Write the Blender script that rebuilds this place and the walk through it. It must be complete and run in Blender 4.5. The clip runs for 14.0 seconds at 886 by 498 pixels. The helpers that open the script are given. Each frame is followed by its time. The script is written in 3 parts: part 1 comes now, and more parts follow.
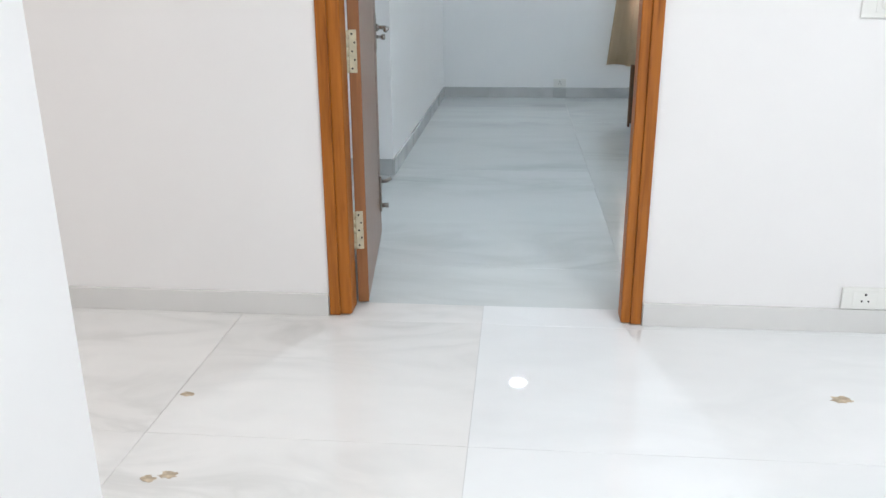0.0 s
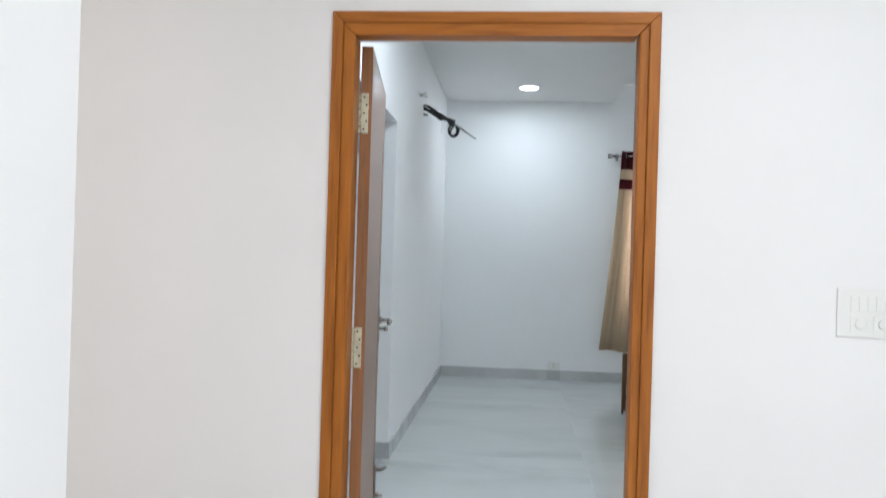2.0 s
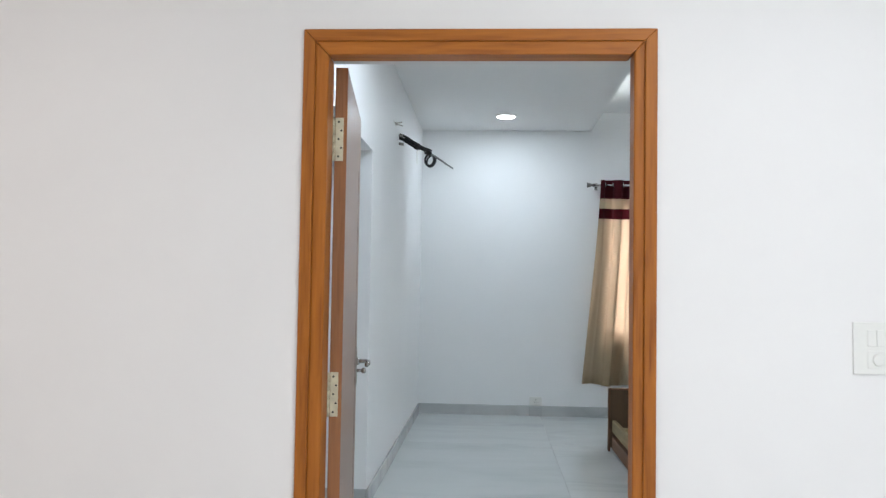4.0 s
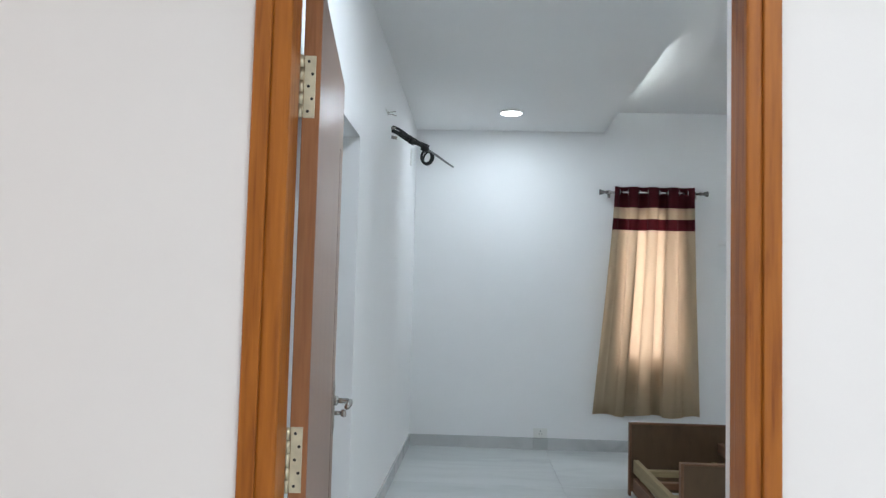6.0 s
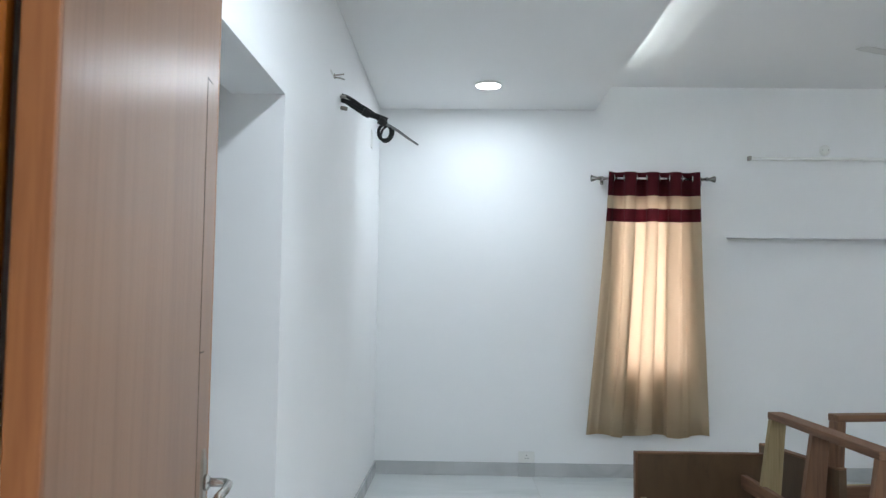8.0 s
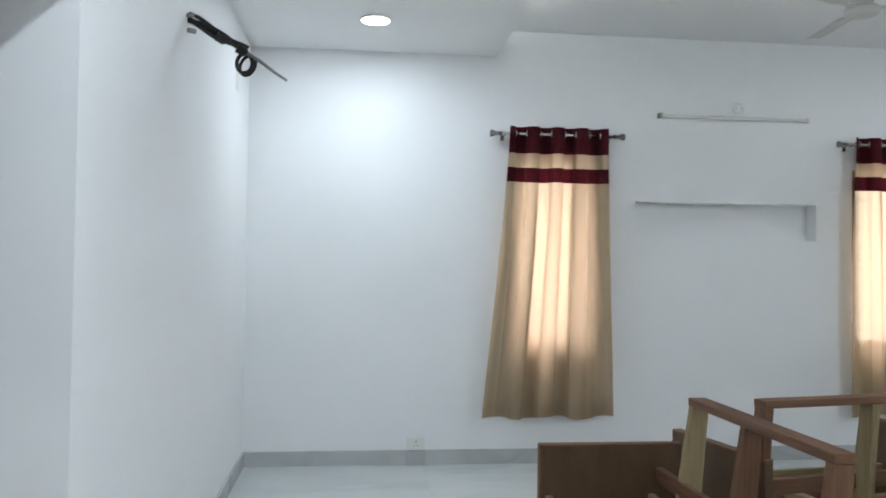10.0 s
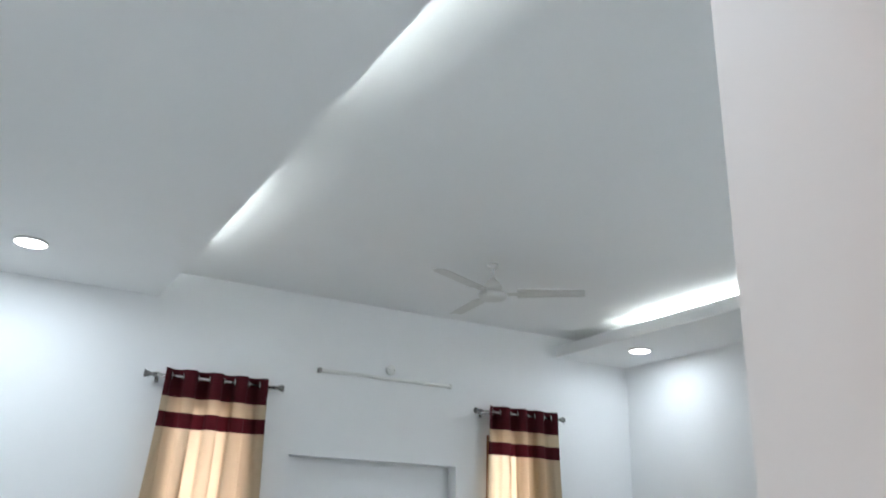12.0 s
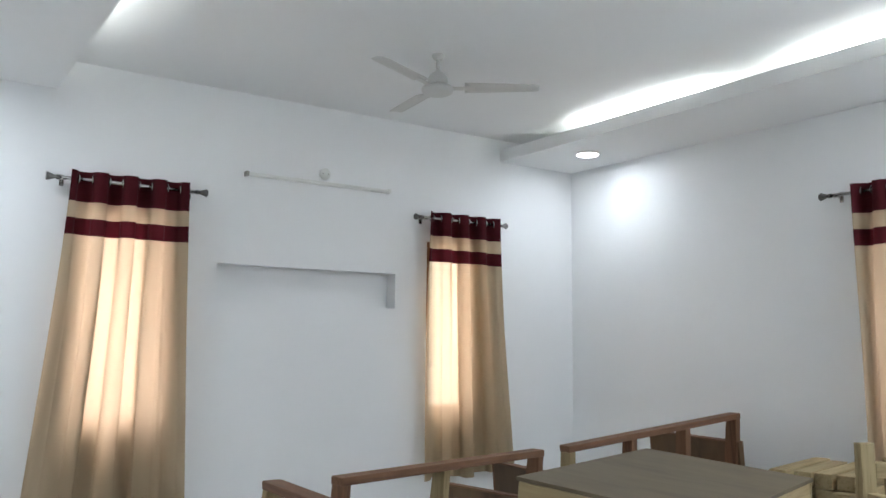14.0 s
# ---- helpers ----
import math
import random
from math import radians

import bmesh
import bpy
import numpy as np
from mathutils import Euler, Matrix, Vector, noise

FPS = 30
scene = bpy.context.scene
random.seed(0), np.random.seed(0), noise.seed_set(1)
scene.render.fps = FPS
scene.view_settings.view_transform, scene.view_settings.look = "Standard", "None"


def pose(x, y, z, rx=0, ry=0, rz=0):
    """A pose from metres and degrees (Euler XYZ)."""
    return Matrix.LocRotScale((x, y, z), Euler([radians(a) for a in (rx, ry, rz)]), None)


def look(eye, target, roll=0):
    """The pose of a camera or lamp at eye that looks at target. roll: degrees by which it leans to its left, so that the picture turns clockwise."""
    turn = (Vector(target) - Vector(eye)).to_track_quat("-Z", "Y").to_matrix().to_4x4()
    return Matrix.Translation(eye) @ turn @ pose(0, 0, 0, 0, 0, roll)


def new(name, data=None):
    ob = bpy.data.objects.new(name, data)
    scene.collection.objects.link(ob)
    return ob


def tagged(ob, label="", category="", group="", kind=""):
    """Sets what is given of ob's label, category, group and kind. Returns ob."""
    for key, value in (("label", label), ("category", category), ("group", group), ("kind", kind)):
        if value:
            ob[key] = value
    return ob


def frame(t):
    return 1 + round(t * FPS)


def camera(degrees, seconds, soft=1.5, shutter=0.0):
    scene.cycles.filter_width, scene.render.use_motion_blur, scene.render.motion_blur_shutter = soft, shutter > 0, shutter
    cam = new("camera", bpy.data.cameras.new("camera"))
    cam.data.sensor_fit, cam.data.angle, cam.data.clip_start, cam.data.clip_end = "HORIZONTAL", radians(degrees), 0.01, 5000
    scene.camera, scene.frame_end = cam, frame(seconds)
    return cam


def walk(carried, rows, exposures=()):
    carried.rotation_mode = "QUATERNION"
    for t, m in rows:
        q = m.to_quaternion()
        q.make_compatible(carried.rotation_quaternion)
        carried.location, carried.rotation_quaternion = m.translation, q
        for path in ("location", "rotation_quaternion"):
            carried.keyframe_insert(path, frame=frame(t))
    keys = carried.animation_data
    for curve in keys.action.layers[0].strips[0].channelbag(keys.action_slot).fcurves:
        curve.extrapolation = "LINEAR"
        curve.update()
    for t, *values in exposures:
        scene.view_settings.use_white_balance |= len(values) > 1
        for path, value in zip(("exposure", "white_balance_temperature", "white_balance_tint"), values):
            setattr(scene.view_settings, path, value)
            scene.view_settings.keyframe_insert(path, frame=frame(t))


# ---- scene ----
cam = camera(57.0, 14.0, soft=1.4, shutter=0.25)
PATH = [
    (0, (0.045, 0.619, 1.182), (-0.13, 2.507, 0.546), -0.3),
    (0.5, (0.044, 0.554, 1.202), (-0.151, 2.474, 0.674), -0.1),
    (1, (0.028, 0.562, 1.218), (-0.155, 2.508, 0.795), 1.4),
    (1.5, (0.025, 0.579, 1.228), (-0.166, 2.551, 0.958), 0.9),
    (2, (0.031, 0.55, 1.291), (-0.146, 2.542, 1.297), 1.7),
    (2.5, (0.033, 0.506, 1.332), (-0.149, 2.486, 1.541), 1.8),
    (3, (0.021, 0.501, 1.335), (-0.151, 2.487, 1.498), 1.7),
    (3.5, (-0.004, 0.613, 1.296), (-0.126, 2.61, 1.3), 0.7),
    (3.7, (-0.009, 0.675, 1.305), (-0.127, 2.671, 1.368), 0.8),
    (6, (-0.128, 1.623, 1.298), (-0.216, 3.617, 1.425), 1.5),
    (6.5, (-0.145, 1.858, 1.29), (-0.213, 3.855, 1.358), 2.1),
    (7, (-0.166, 2.125, 1.328), (-0.154, 4.124, 1.387), 0.9),
    (7.5, (-0.156, 2.383, 1.302), (-0.175, 4.381, 1.399), 0.7),
    (7.7, (-0.124, 2.485, 1.32), (-0.166, 4.48, 1.456), 0.7),
    (9.8, (0.009, 3.282, 1.363), (0.151, 5.277, 1.371), 1.5),
    (10, (-0.014, 3.361, 1.366), (0.211, 5.347, 1.412), 0.8),
    (10.5, (-0.057, 3.391, 1.398), (0.299, 5.348, 1.61), 1.6),
    (11, (-0.095, 3.409, 1.379), (0.476, 5.25, 1.913), 2.1),
    (11.5, (0.01, 3.311, 1.353), (0.772, 4.972, 2.166), 2.8),
    (12, (0.026, 3.291, 1.35), (0.944, 4.94, 2.012), 1.7),
    (12.5, (0.066, 3.307, 1.371), (1.173, 4.911, 1.819), -0.8),
    (13, (0.057, 3.351, 1.376), (1.268, 4.919, 1.649), 0.2),
    (13.5, (0.131, 3.558, 1.377), (1.299, 5.158, 1.648), 0.6),
    (14, (0.209, 3.718, 1.369), (1.329, 5.36, 1.591), 0.6),
]
walk(cam, [(t, look(eye, target, roll)) for t, eye, target, roll in PATH], [(0, 0.9, 6500, 10), (0.5, 0.74, 6500, 10), (1, 0.72, 6500, 10), (2, 0.8, 6500, 10), (3, 0.86, 6500, 10), (3.5, 0.79, 6500, 10), (6, 0.74, 6500, 10), (6.5, 0.77, 6500, 10), (7.5, 1.02, 6500, 10), (10, 1, 6500, 10), (11, 1.06, 6500, 10), (11.5, 1.02, 6500, 10), (12, 1.04, 6500, 10), (12.5, 1.06, 6500, 10), (13, 1.12, 6600, 10), (14, 1.16, 6640, 12)])

# ---- world, light, exposure ----
Z_FALSE, Z_LIP, Z_CEIL = 2.868, 2.965, 3.055
X_LEFT, X_RIGHT, Y_BACK, Y_IN, Y_OUT = -0.722, 5.225, 9.038, 3.68, 3.34
LIP_L, LIP_R = 0.985, 4.41

world = bpy.data.worlds.new("World")
scene.world = world
world.use_nodes = True
sky = world.node_tree.nodes.new("ShaderNodeTexSky")
sky.sky_type = "NISHITA"
sky.sun_disc = False
sky.sun_elevation, sky.sun_rotation = radians(48), radians(25)
world.node_tree.links.new(sky.outputs[0], world.node_tree.nodes["Background"].inputs[0])
world.node_tree.nodes["Background"].inputs[1].default_value = 0.12

sun = new("sun", bpy.data.lights.new("sun", "SUN"))
sun.data.energy, sun.data.angle, sun.data.color = 1.2, radians(10), (1.0, 0.95, 0.88)
sun.matrix_world = look((0, 0, 30), (-8, -17, 4))

ROOM_LIGHT, HALL_LIGHT, DAY = (0.80, 0.92, 1.03), (0.93, 0.975, 1.01), (1.0, 0.96, 0.94)


def area(name, at, to, sx, sy, watts, colour, disk=False):
    d = bpy.data.lights.new(name, "AREA")
    d.shape = "DISK" if disk else "RECTANGLE"
    d.size, d.energy, d.color = sx, watts, colour
    if not disk:
        d.size_y = sy
    ob = new(name, d)
    ob.matrix_world = look(at, to)
    return ob


# the fourth lamp, near right, is unseen and added to brighten the room
ROOM_WATTS = [6.4, 2.8, 11.5, 21]
DOWNLIGHTS = [(0.114, 8.279), (4.77, 8.362), (0.114, 4.60), (4.77, 4.60)]
# hall lamps are added fill, never in view, to brighten the hall
HALL_FILL_LAMPS = [(1.0, 1.5), (1.6, -1.2), (2.9, -0.2), (-2.1, 1.2)]
HALL_WATTS = [15.5, 20, 19, 18.5]
# the last fill lamp is tinted warm to warm the hall's left side
HALL_TINT = [HALL_LIGHT, HALL_LIGHT, HALL_LIGHT, (1.0, 0.93, 0.89)]
for (x, y), w in zip(DOWNLIGHTS, ROOM_WATTS):
    area("downlight_and_fill_glow", (x, y, Z_FALSE - 0.022), (x, y, 0), 0.15, 0.15, w, ROOM_LIGHT, True)
for (x, y), w, tint in zip(HALL_FILL_LAMPS, HALL_WATTS, HALL_TINT):
    area("downlight_and_fill_glow", (x, y, 2.878), (x, y, 0), 0.11, 0.11, w, tint, True)
TUBES = [(0.78, 5.35), (0.78, 7.68), (4.61, 5.72), (4.61, 7.60)]
for x, y in TUBES:
    lamp = area("tube_glow", (x, y, 2.925 if x < 2 else 2.985), (x, y, 5), 1.16, 0.05, 7 if x < 2 else 6.0, (0.86, 0.95, 0.96))
    lamp.rotation_euler = (math.pi, 0, math.pi / 2)
# sky's light in the window openings
area("window_sky", (1.415, Y_BACK + 0.165, 1.5), (1.415, 0, 1.3), 0.50, 1.28, 7.6, DAY)
area("window_sky", (3.91, Y_BACK + 0.165, 1.5), (3.91, 0, 1.3), 0.43, 1.28, 6.6, DAY)
area("window_sky", (X_RIGHT + 0.165, 6.07, 1.5), (0, 6.07, 1.3), 0.62, 1.28, 5.5, DAY)


# ---- materials ----
def material(name, colour, rough=0.5, metal=0.0, spread=0.05, scale=8.0, bump=0.0, bump_scale=60.0, stretch=(1, 1, 1), coat=0.0, per_object=0.0, spec=0.5, detail=5.0):
    m = bpy.data.materials.new(name)
    m.use_nodes = True
    n, l = m.node_tree.nodes, m.node_tree.links
    b = n["Principled BSDF"]
    b.inputs["Roughness"].default_value, b.inputs["Metallic"].default_value = rough, metal
    b.inputs["Coat Weight"].default_value, b.inputs["Specular IOR Level"].default_value = coat, spec
    b.inputs["Coat Roughness"].default_value = 0.12
    tc, mp = n.new("ShaderNodeTexCoord"), n.new("ShaderNodeMapping")
    mp.inputs["Scale"].default_value = stretch
    l.new(tc.outputs["Object"], mp.inputs[0])
    if per_object:
        info, add = n.new("ShaderNodeObjectInfo"), n.new("ShaderNodeVectorMath")
        add.operation = "MULTIPLY_ADD"
        l.new(info.outputs["Random"], add.inputs[0])
        add.inputs[1].default_value = (37, 53, 19)
        l.new(tc.outputs["Object"], add.inputs[2])
        l.new(add.outputs[0], mp.inputs[0])
    t = n.new("ShaderNodeTexNoise")
    t.inputs["Scale"].default_value, t.inputs["Detail"].default_value, t.inputs["Roughness"].default_value = scale, detail, 0.6
    l.new(mp.outputs[0], t.inputs[0])
    r = n.new("ShaderNodeValToRGB")
    c = Vector(colour)
    r.color_ramp.elements[0].position, r.color_ramp.elements[1].position = 0.3, 0.7
    r.color_ramp.elements[0].color = (*(c * (1 - spread)), 1)
    r.color_ramp.elements[1].color = (*[min(v, 1) for v in c * (1 + spread)], 1)
    l.new(t.outputs[0], r.inputs[0])
    out = r.outputs[0]
    if per_object:
        hsv, mr = n.new("ShaderNodeHueSaturation"), n.new("ShaderNodeMapRange")
        mr.inputs[3].default_value, mr.inputs[4].default_value = 1 - per_object, 1 + per_object
        l.new(info.outputs["Random"], mr.inputs[0])
        l.new(mr.outputs[0], hsv.inputs["Value"])
        l.new(out, hsv.inputs["Color"])
        out = hsv.outputs[0]
    l.new(out, b.inputs["Base Color"])
    if bump:
        t2, bp = n.new("ShaderNodeTexNoise"), n.new("ShaderNodeBump")
        t2.inputs["Scale"].default_value, t2.inputs["Detail"].default_value = bump_scale, 4
        bp.inputs["Strength"].default_value, bp.inputs["Distance"].default_value = bump, 0.004
        l.new(mp.outputs[0], t2.inputs[0])
        l.new(t2.outputs[0], bp.inputs["Height"])
        l.new(bp.outputs[0], b.inputs["Normal"])
    return m


def wood(name, dark, light, rough, coat, grain=(14, 14, 0.9), rings=3.0, bump=0.15):
    """Wood with its grain along z of the object."""
    m = material(name, light, rough, coat=coat, per_object=0.08, bump=bump, bump_scale=18, stretch=grain)
    n, l = m.node_tree.nodes, m.node_tree.links
    b = n["Principled BSDF"]
    src = next(x for x in n if x.type == "MAPPING").outputs[0]
    fine, broad, ramp = n.new("ShaderNodeTexNoise"), n.new("ShaderNodeTexNoise"), n.new("ShaderNodeValToRGB")
    fine.inputs["Scale"].default_value, fine.inputs["Detail"].default_value, fine.inputs["Distortion"].default_value = 5.0, 8, 0.5
    broad.inputs["Scale"].default_value, broad.inputs["Detail"].default_value, broad.inputs["Distortion"].default_value = 0.9 * rings / 3, 3, 1.2
    mix = n.new("ShaderNodeMath")
    mix.operation = "MULTIPLY_ADD"
    mix.inputs[1].default_value = 0.55
    l.new(src, fine.inputs[0])
    l.new(src, broad.inputs[0])
    l.new(fine.outputs[0], mix.inputs[0])
    half = n.new("ShaderNodeMath")
    half.operation = "MULTIPLY"
    half.inputs[1].default_value = 0.5
    l.new(broad.outputs[0], half.inputs[0])
    l.new(half.outputs[0], mix.inputs[2])
    l.new(mix.outputs[0], ramp.inputs[0])
    ramp.color_ramp.elements[0].position, ramp.color_ramp.elements[1].position = 0.34, 0.70
    ramp.color_ramp.elements[0].color, ramp.color_ramp.elements[1].color = (*dark, 1), (*light, 1)
    mid = ramp.color_ramp.elements.new(0.5)
    mid.color = (*[(a * 0.4 + c * 0.6) for a, c in zip(dark, light)], 1)
    hsv = next(x for x in n if x.type == "HUE_SAT")
    l.new(ramp.outputs[0], hsv.inputs["Color"])
    return m


def marble(name, base, vein, rough, angle, scale=1.0, amount=0.5, per_object=0.03, long=0.55, across=2.3):
    m = material(name, base, rough, spread=0.02, scale=3, per_object=per_object)
    n, l = m.node_tree.nodes, m.node_tree.links
    mp = next(x for x in n if x.type == "MAPPING")
    mp.inputs["Rotation"].default_value = (0, 0, angle)
    mp.inputs["Scale"].default_value = (long * scale, across * scale, 1)
    ramp = next(x for x in n if x.type == "VALTORGB")
    vein_noise, soft, r2, r3, mix = (n.new("ShaderNodeTexNoise"), n.new("ShaderNodeTexNoise"), n.new("ShaderNodeValToRGB"), n.new("ShaderNodeValToRGB"), n.new("ShaderNodeMath"))
    vein_noise.inputs["Scale"].default_value, vein_noise.inputs["Detail"].default_value, vein_noise.inputs["Distortion"].default_value = 1.6, 7, 1.3
    soft.inputs["Scale"].default_value, soft.inputs["Detail"].default_value, soft.inputs["Distortion"].default_value = 0.9, 3, 0.5
    l.new(mp.outputs[0], vein_noise.inputs[0])
    l.new(mp.outputs[0], soft.inputs[0])
    e = r2.color_ramp.elements
    e[0].position, e[1].position = 0.36, 0.5
    e[0].color, e[1].color = (0, 0, 0, 1), (1, 1, 1, 1)
    last = e.new(0.62)
    last.color = (0, 0, 0, 1)
    r3.color_ramp.elements[0].position, r3.color_ramp.elements[1].position = 0.42, 0.72
    l.new(vein_noise.outputs[0], r2.inputs[0])
    l.new(soft.outputs[0], r3.inputs[0])
    mix.operation = "MULTIPLY"
    l.new(r2.outputs[0], mix.inputs[0])
    l.new(r3.outputs[0], mix.inputs[1])
    scale_it = n.new("ShaderNodeMath")
    scale_it.operation = "MULTIPLY_ADD"
    scale_it.inputs[1].default_value = amount
    cloud = n.new("ShaderNodeMath")
    cloud.operation = "MULTIPLY"
    cloud.inputs[1].default_value = amount * 0.35
    l.new(r3.outputs[0], cloud.inputs[0])
    l.new(mix.outputs[0], scale_it.inputs[0])
    l.new(cloud.outputs[0], scale_it.inputs[2])
    blend = n.new("ShaderNodeMixRGB")
    l.new(scale_it.outputs[0], blend.inputs[0])
    l.new(ramp.outputs[0], blend.inputs[1])
    blend.inputs[2].default_value = (*vein, 1)
    hsv = next(x for x in n if x.type == "HUE_SAT")
    l.new(blend.outputs[0], hsv.inputs["Color"])
    return m


def glow(name, colour, strength):
    m = bpy.data.materials.new(name)
    m.use_nodes = True
    n, l = m.node_tree.nodes, m.node_tree.links
    e = n.new("ShaderNodeEmission")
    e.inputs[0].default_value, e.inputs[1].default_value = (*colour, 1), strength
    l.new(e.outputs[0], n["Material Output"].inputs[0])
    return m


def cloth(name, colour, through_light, clear):
    """Thin woven cloth: part reflects, part lets light through, a little can be seen through."""
    m = material(name, colour, 0.85, spread=0.06, scale=5, bump=0.12, bump_scale=900, stretch=(1, 1, 0.25), spec=0.15)
    n, l = m.node_tree.nodes, m.node_tree.links
    b, out = n["Principled BSDF"], n["Material Output"]
    tr, cl, m1, m2 = n.new("ShaderNodeBsdfTranslucent"), n.new("ShaderNodeBsdfTransparent"), n.new("ShaderNodeMixShader"), n.new("ShaderNodeMixShader")
    warm = [min(1, v) for v in (colour[0] * 1.74, colour[1] * 1.52, colour[2] * 1.62)]
    tr.inputs[0].default_value = (*warm, 1)
    cl.inputs[0].default_value = (*[v ** 0.5 for v in colour], 1)
    m1.inputs[0].default_value, m2.inputs[0].default_value = through_light, clear
    l.new(b.outputs[0], m1.inputs[1])
    l.new(tr.outputs[0], m1.inputs[2])
    l.new(m1.outputs[0], m2.inputs[1])
    l.new(cl.outputs[0], m2.inputs[2])
    l.new(m2.outputs[0], out.inputs[0])
    return m


PAINT = material("white wall paint", (0.885, 0.89, 0.89), 0.55, spread=0.012, scale=1.3, bump=0.04, bump_scale=260, spec=0.3)
HALL_PAINT = material("warm white wall paint", (0.84, 0.83, 0.825), 0.5, spread=0.014, scale=1.3, bump=0.035, bump_scale=260, spec=0.35)
CEIL_PAINT = material("white ceiling paint", (0.885, 0.885, 0.88), 0.7, spread=0.01, scale=1.0, bump=0.05, bump_scale=120, spec=0.2)
TEAK = wood("varnished teak", (0.235, 0.064, 0.0075), (0.47, 0.160, 0.021), 0.46, 0.05)
TEAK.node_tree.nodes["Principled BSDF"].inputs["Specular IOR Level"].default_value = 0.32
TEAK_EDGE = wood("teak lipping", (0.24, 0.09, 0.03), (0.38, 0.155, 0.055), 0.45, 0.1)
LEAF = wood("door veneer", (0.190, 0.100, 0.060), (0.265, 0.150, 0.092), 0.30, 0.0, grain=(20, 20, 0.5), bump=0.05)
LEAF.node_tree.nodes["Principled BSDF"].inputs["Specular IOR Level"].default_value = 0.45
RAW_RED = wood("raw reddish timber", (0.085, 0.036, 0.017), (0.205, 0.098, 0.048), 0.7, 0.0)
RAW_PALE = wood("raw pale timber", (0.20, 0.14, 0.062), (0.36, 0.275, 0.145), 0.75, 0.0)
PLY = wood("brown plywood", (0.066, 0.036, 0.016), (0.125, 0.070, 0.032), 0.6, 0.0, grain=(3, 3, 1.0))
PLY_TOP = wood("plywood sheet", (0.085, 0.064, 0.036), (0.130, 0.099, 0.057), 0.7, 0.0, grain=(2.5, 0.6, 2.5), bump=0.05)
SLAB_HALL = marble("white marble", (0.81, 0.825, 0.83), (0.62, 0.64, 0.645), 0.022, 0.75, 1.0, 0.22, 0.015, 0.8, 1.7)
SLAB_MOTTLED = marble("grey mottled marble", (0.775, 0.77, 0.755), (0.50, 0.505, 0.49), 0.025, 0.9, 1.9, 0.36, 0.02, 0.7, 1.5)
SLAB_ROOM = marble("pale grey marble", (0.645, 0.680, 0.676), (0.44, 0.475, 0.475), 0.07, 0.12, 1.0, 0.50, 0.02, 0.6, 1.7)
GREY_MARBLE = marble("grey marble skirting", (0.52, 0.53, 0.53), (0.34, 0.35, 0.35), 0.25, 0.2, 2.0, 0.7, 0.06)
PALE_MARBLE = marble("pale marble skirting", (0.73, 0.725, 0.71), (0.60, 0.60, 0.59), 0.22, 0.2, 2.0, 0.5, 0.04)
GROUT = material("joint cement", (0.60, 0.60, 0.59), 0.9, spread=0.1, scale=30)
BEIGE = cloth("beige curtain cloth", (0.405, 0.340, 0.228), 0.45, 0.02)
BEIGE_THIN = cloth("thin beige curtain cloth", (0.405, 0.335, 0.215), 0.45, 0.11)
MAROON = cloth("maroon curtain cloth", (0.064, 0.008, 0.012), 0.12, 0.0)
STEEL = material("brushed steel", (0.46, 0.45, 0.43), 0.22, 1.0, spread=0.08, scale=40)
NICKEL = material("satin nickel", (0.36, 0.34, 0.31), 0.32, 1.0, spread=0.1, scale=30)
SMOKED = material("smoked steel", (0.16, 0.155, 0.15), 0.2, 1.0, spread=0.2, scale=40)
HINGE = material("brass plated steel", (0.62, 0.58, 0.44), 0.38, 0.85, spread=0.15, scale=30, bump=0.1, bump_scale=100)
INLAY = material("brown inlay", (0.07, 0.045, 0.03), 0.5)
# screw heads; also colours in the shade of the fan gap and pin holes
DARK = material("dark screw and hole shade", (0.03, 0.03, 0.03), 0.5, 0.5)
PLASTIC = material("white plastic", (0.80, 0.80, 0.77), 0.35, spread=0.02, scale=6)
FAN_WHITE = material("white fan enamel", (0.66, 0.65, 0.62), 0.4, spread=0.03, scale=10)
RUBBER = material("black cable sheath", (0.012, 0.012, 0.012), 0.55, spread=0.3, scale=30)
GREY_WIRE = material("grey cable", (0.22, 0.22, 0.22), 0.5, spread=0.1, scale=30)
STAIN = material("brown floor stain", (0.46, 0.38, 0.28), 0.7, spread=0.4, scale=40)
SMUDGE = material("filler patch", (0.70, 0.69, 0.66), 0.7, spread=0.08, scale=14)
WINDOW_WOOD = wood("window frame teak", (0.13, 0.045, 0.012), (0.26, 0.10, 0.03), 0.4, 0.2)
IRON = material("painted iron", (0.25, 0.25, 0.24), 0.5, 0.3, spread=0.2, scale=20)
LED = glow("led diffuser", (0.92, 0.97, 1.0), 6.0)
TUBE_GLOW = glow("lit tube", (0.88, 0.97, 1.0), 5.0)
glass = bpy.data.materials.new("window glass")
glass.use_nodes = True
glass.node_tree.nodes["Principled BSDF"].inputs["Transmission Weight"].default_value = 1.0
glass.node_tree.nodes["Principled BSDF"].inputs["Roughness"].default_value = 0.02
glass.node_tree.nodes["Principled BSDF"].inputs["IOR"].default_value = 1.45


# ---- mesh helpers ----
def box(bm, x0, y0, z0, x1, y1, z1, bevel=0.0, seg=2):
    b = bmesh.new()
    bmesh.ops.create_cube(b, size=1.0)
    for v in b.verts:
        v.co = Vector(((x0 + x1) / 2 + v.co.x * (x1 - x0), (y0 + y1) / 2 + v.co.y * (y1 - y0), (z0 + z1) / 2 + v.co.z * (z1 - z0)))
    if bevel:
        bmesh.ops.bevel(b, geom=b.edges[:], offset=bevel, segments=seg, affect="EDGES", profile=0.6)
    join(bm, b)
    return bm


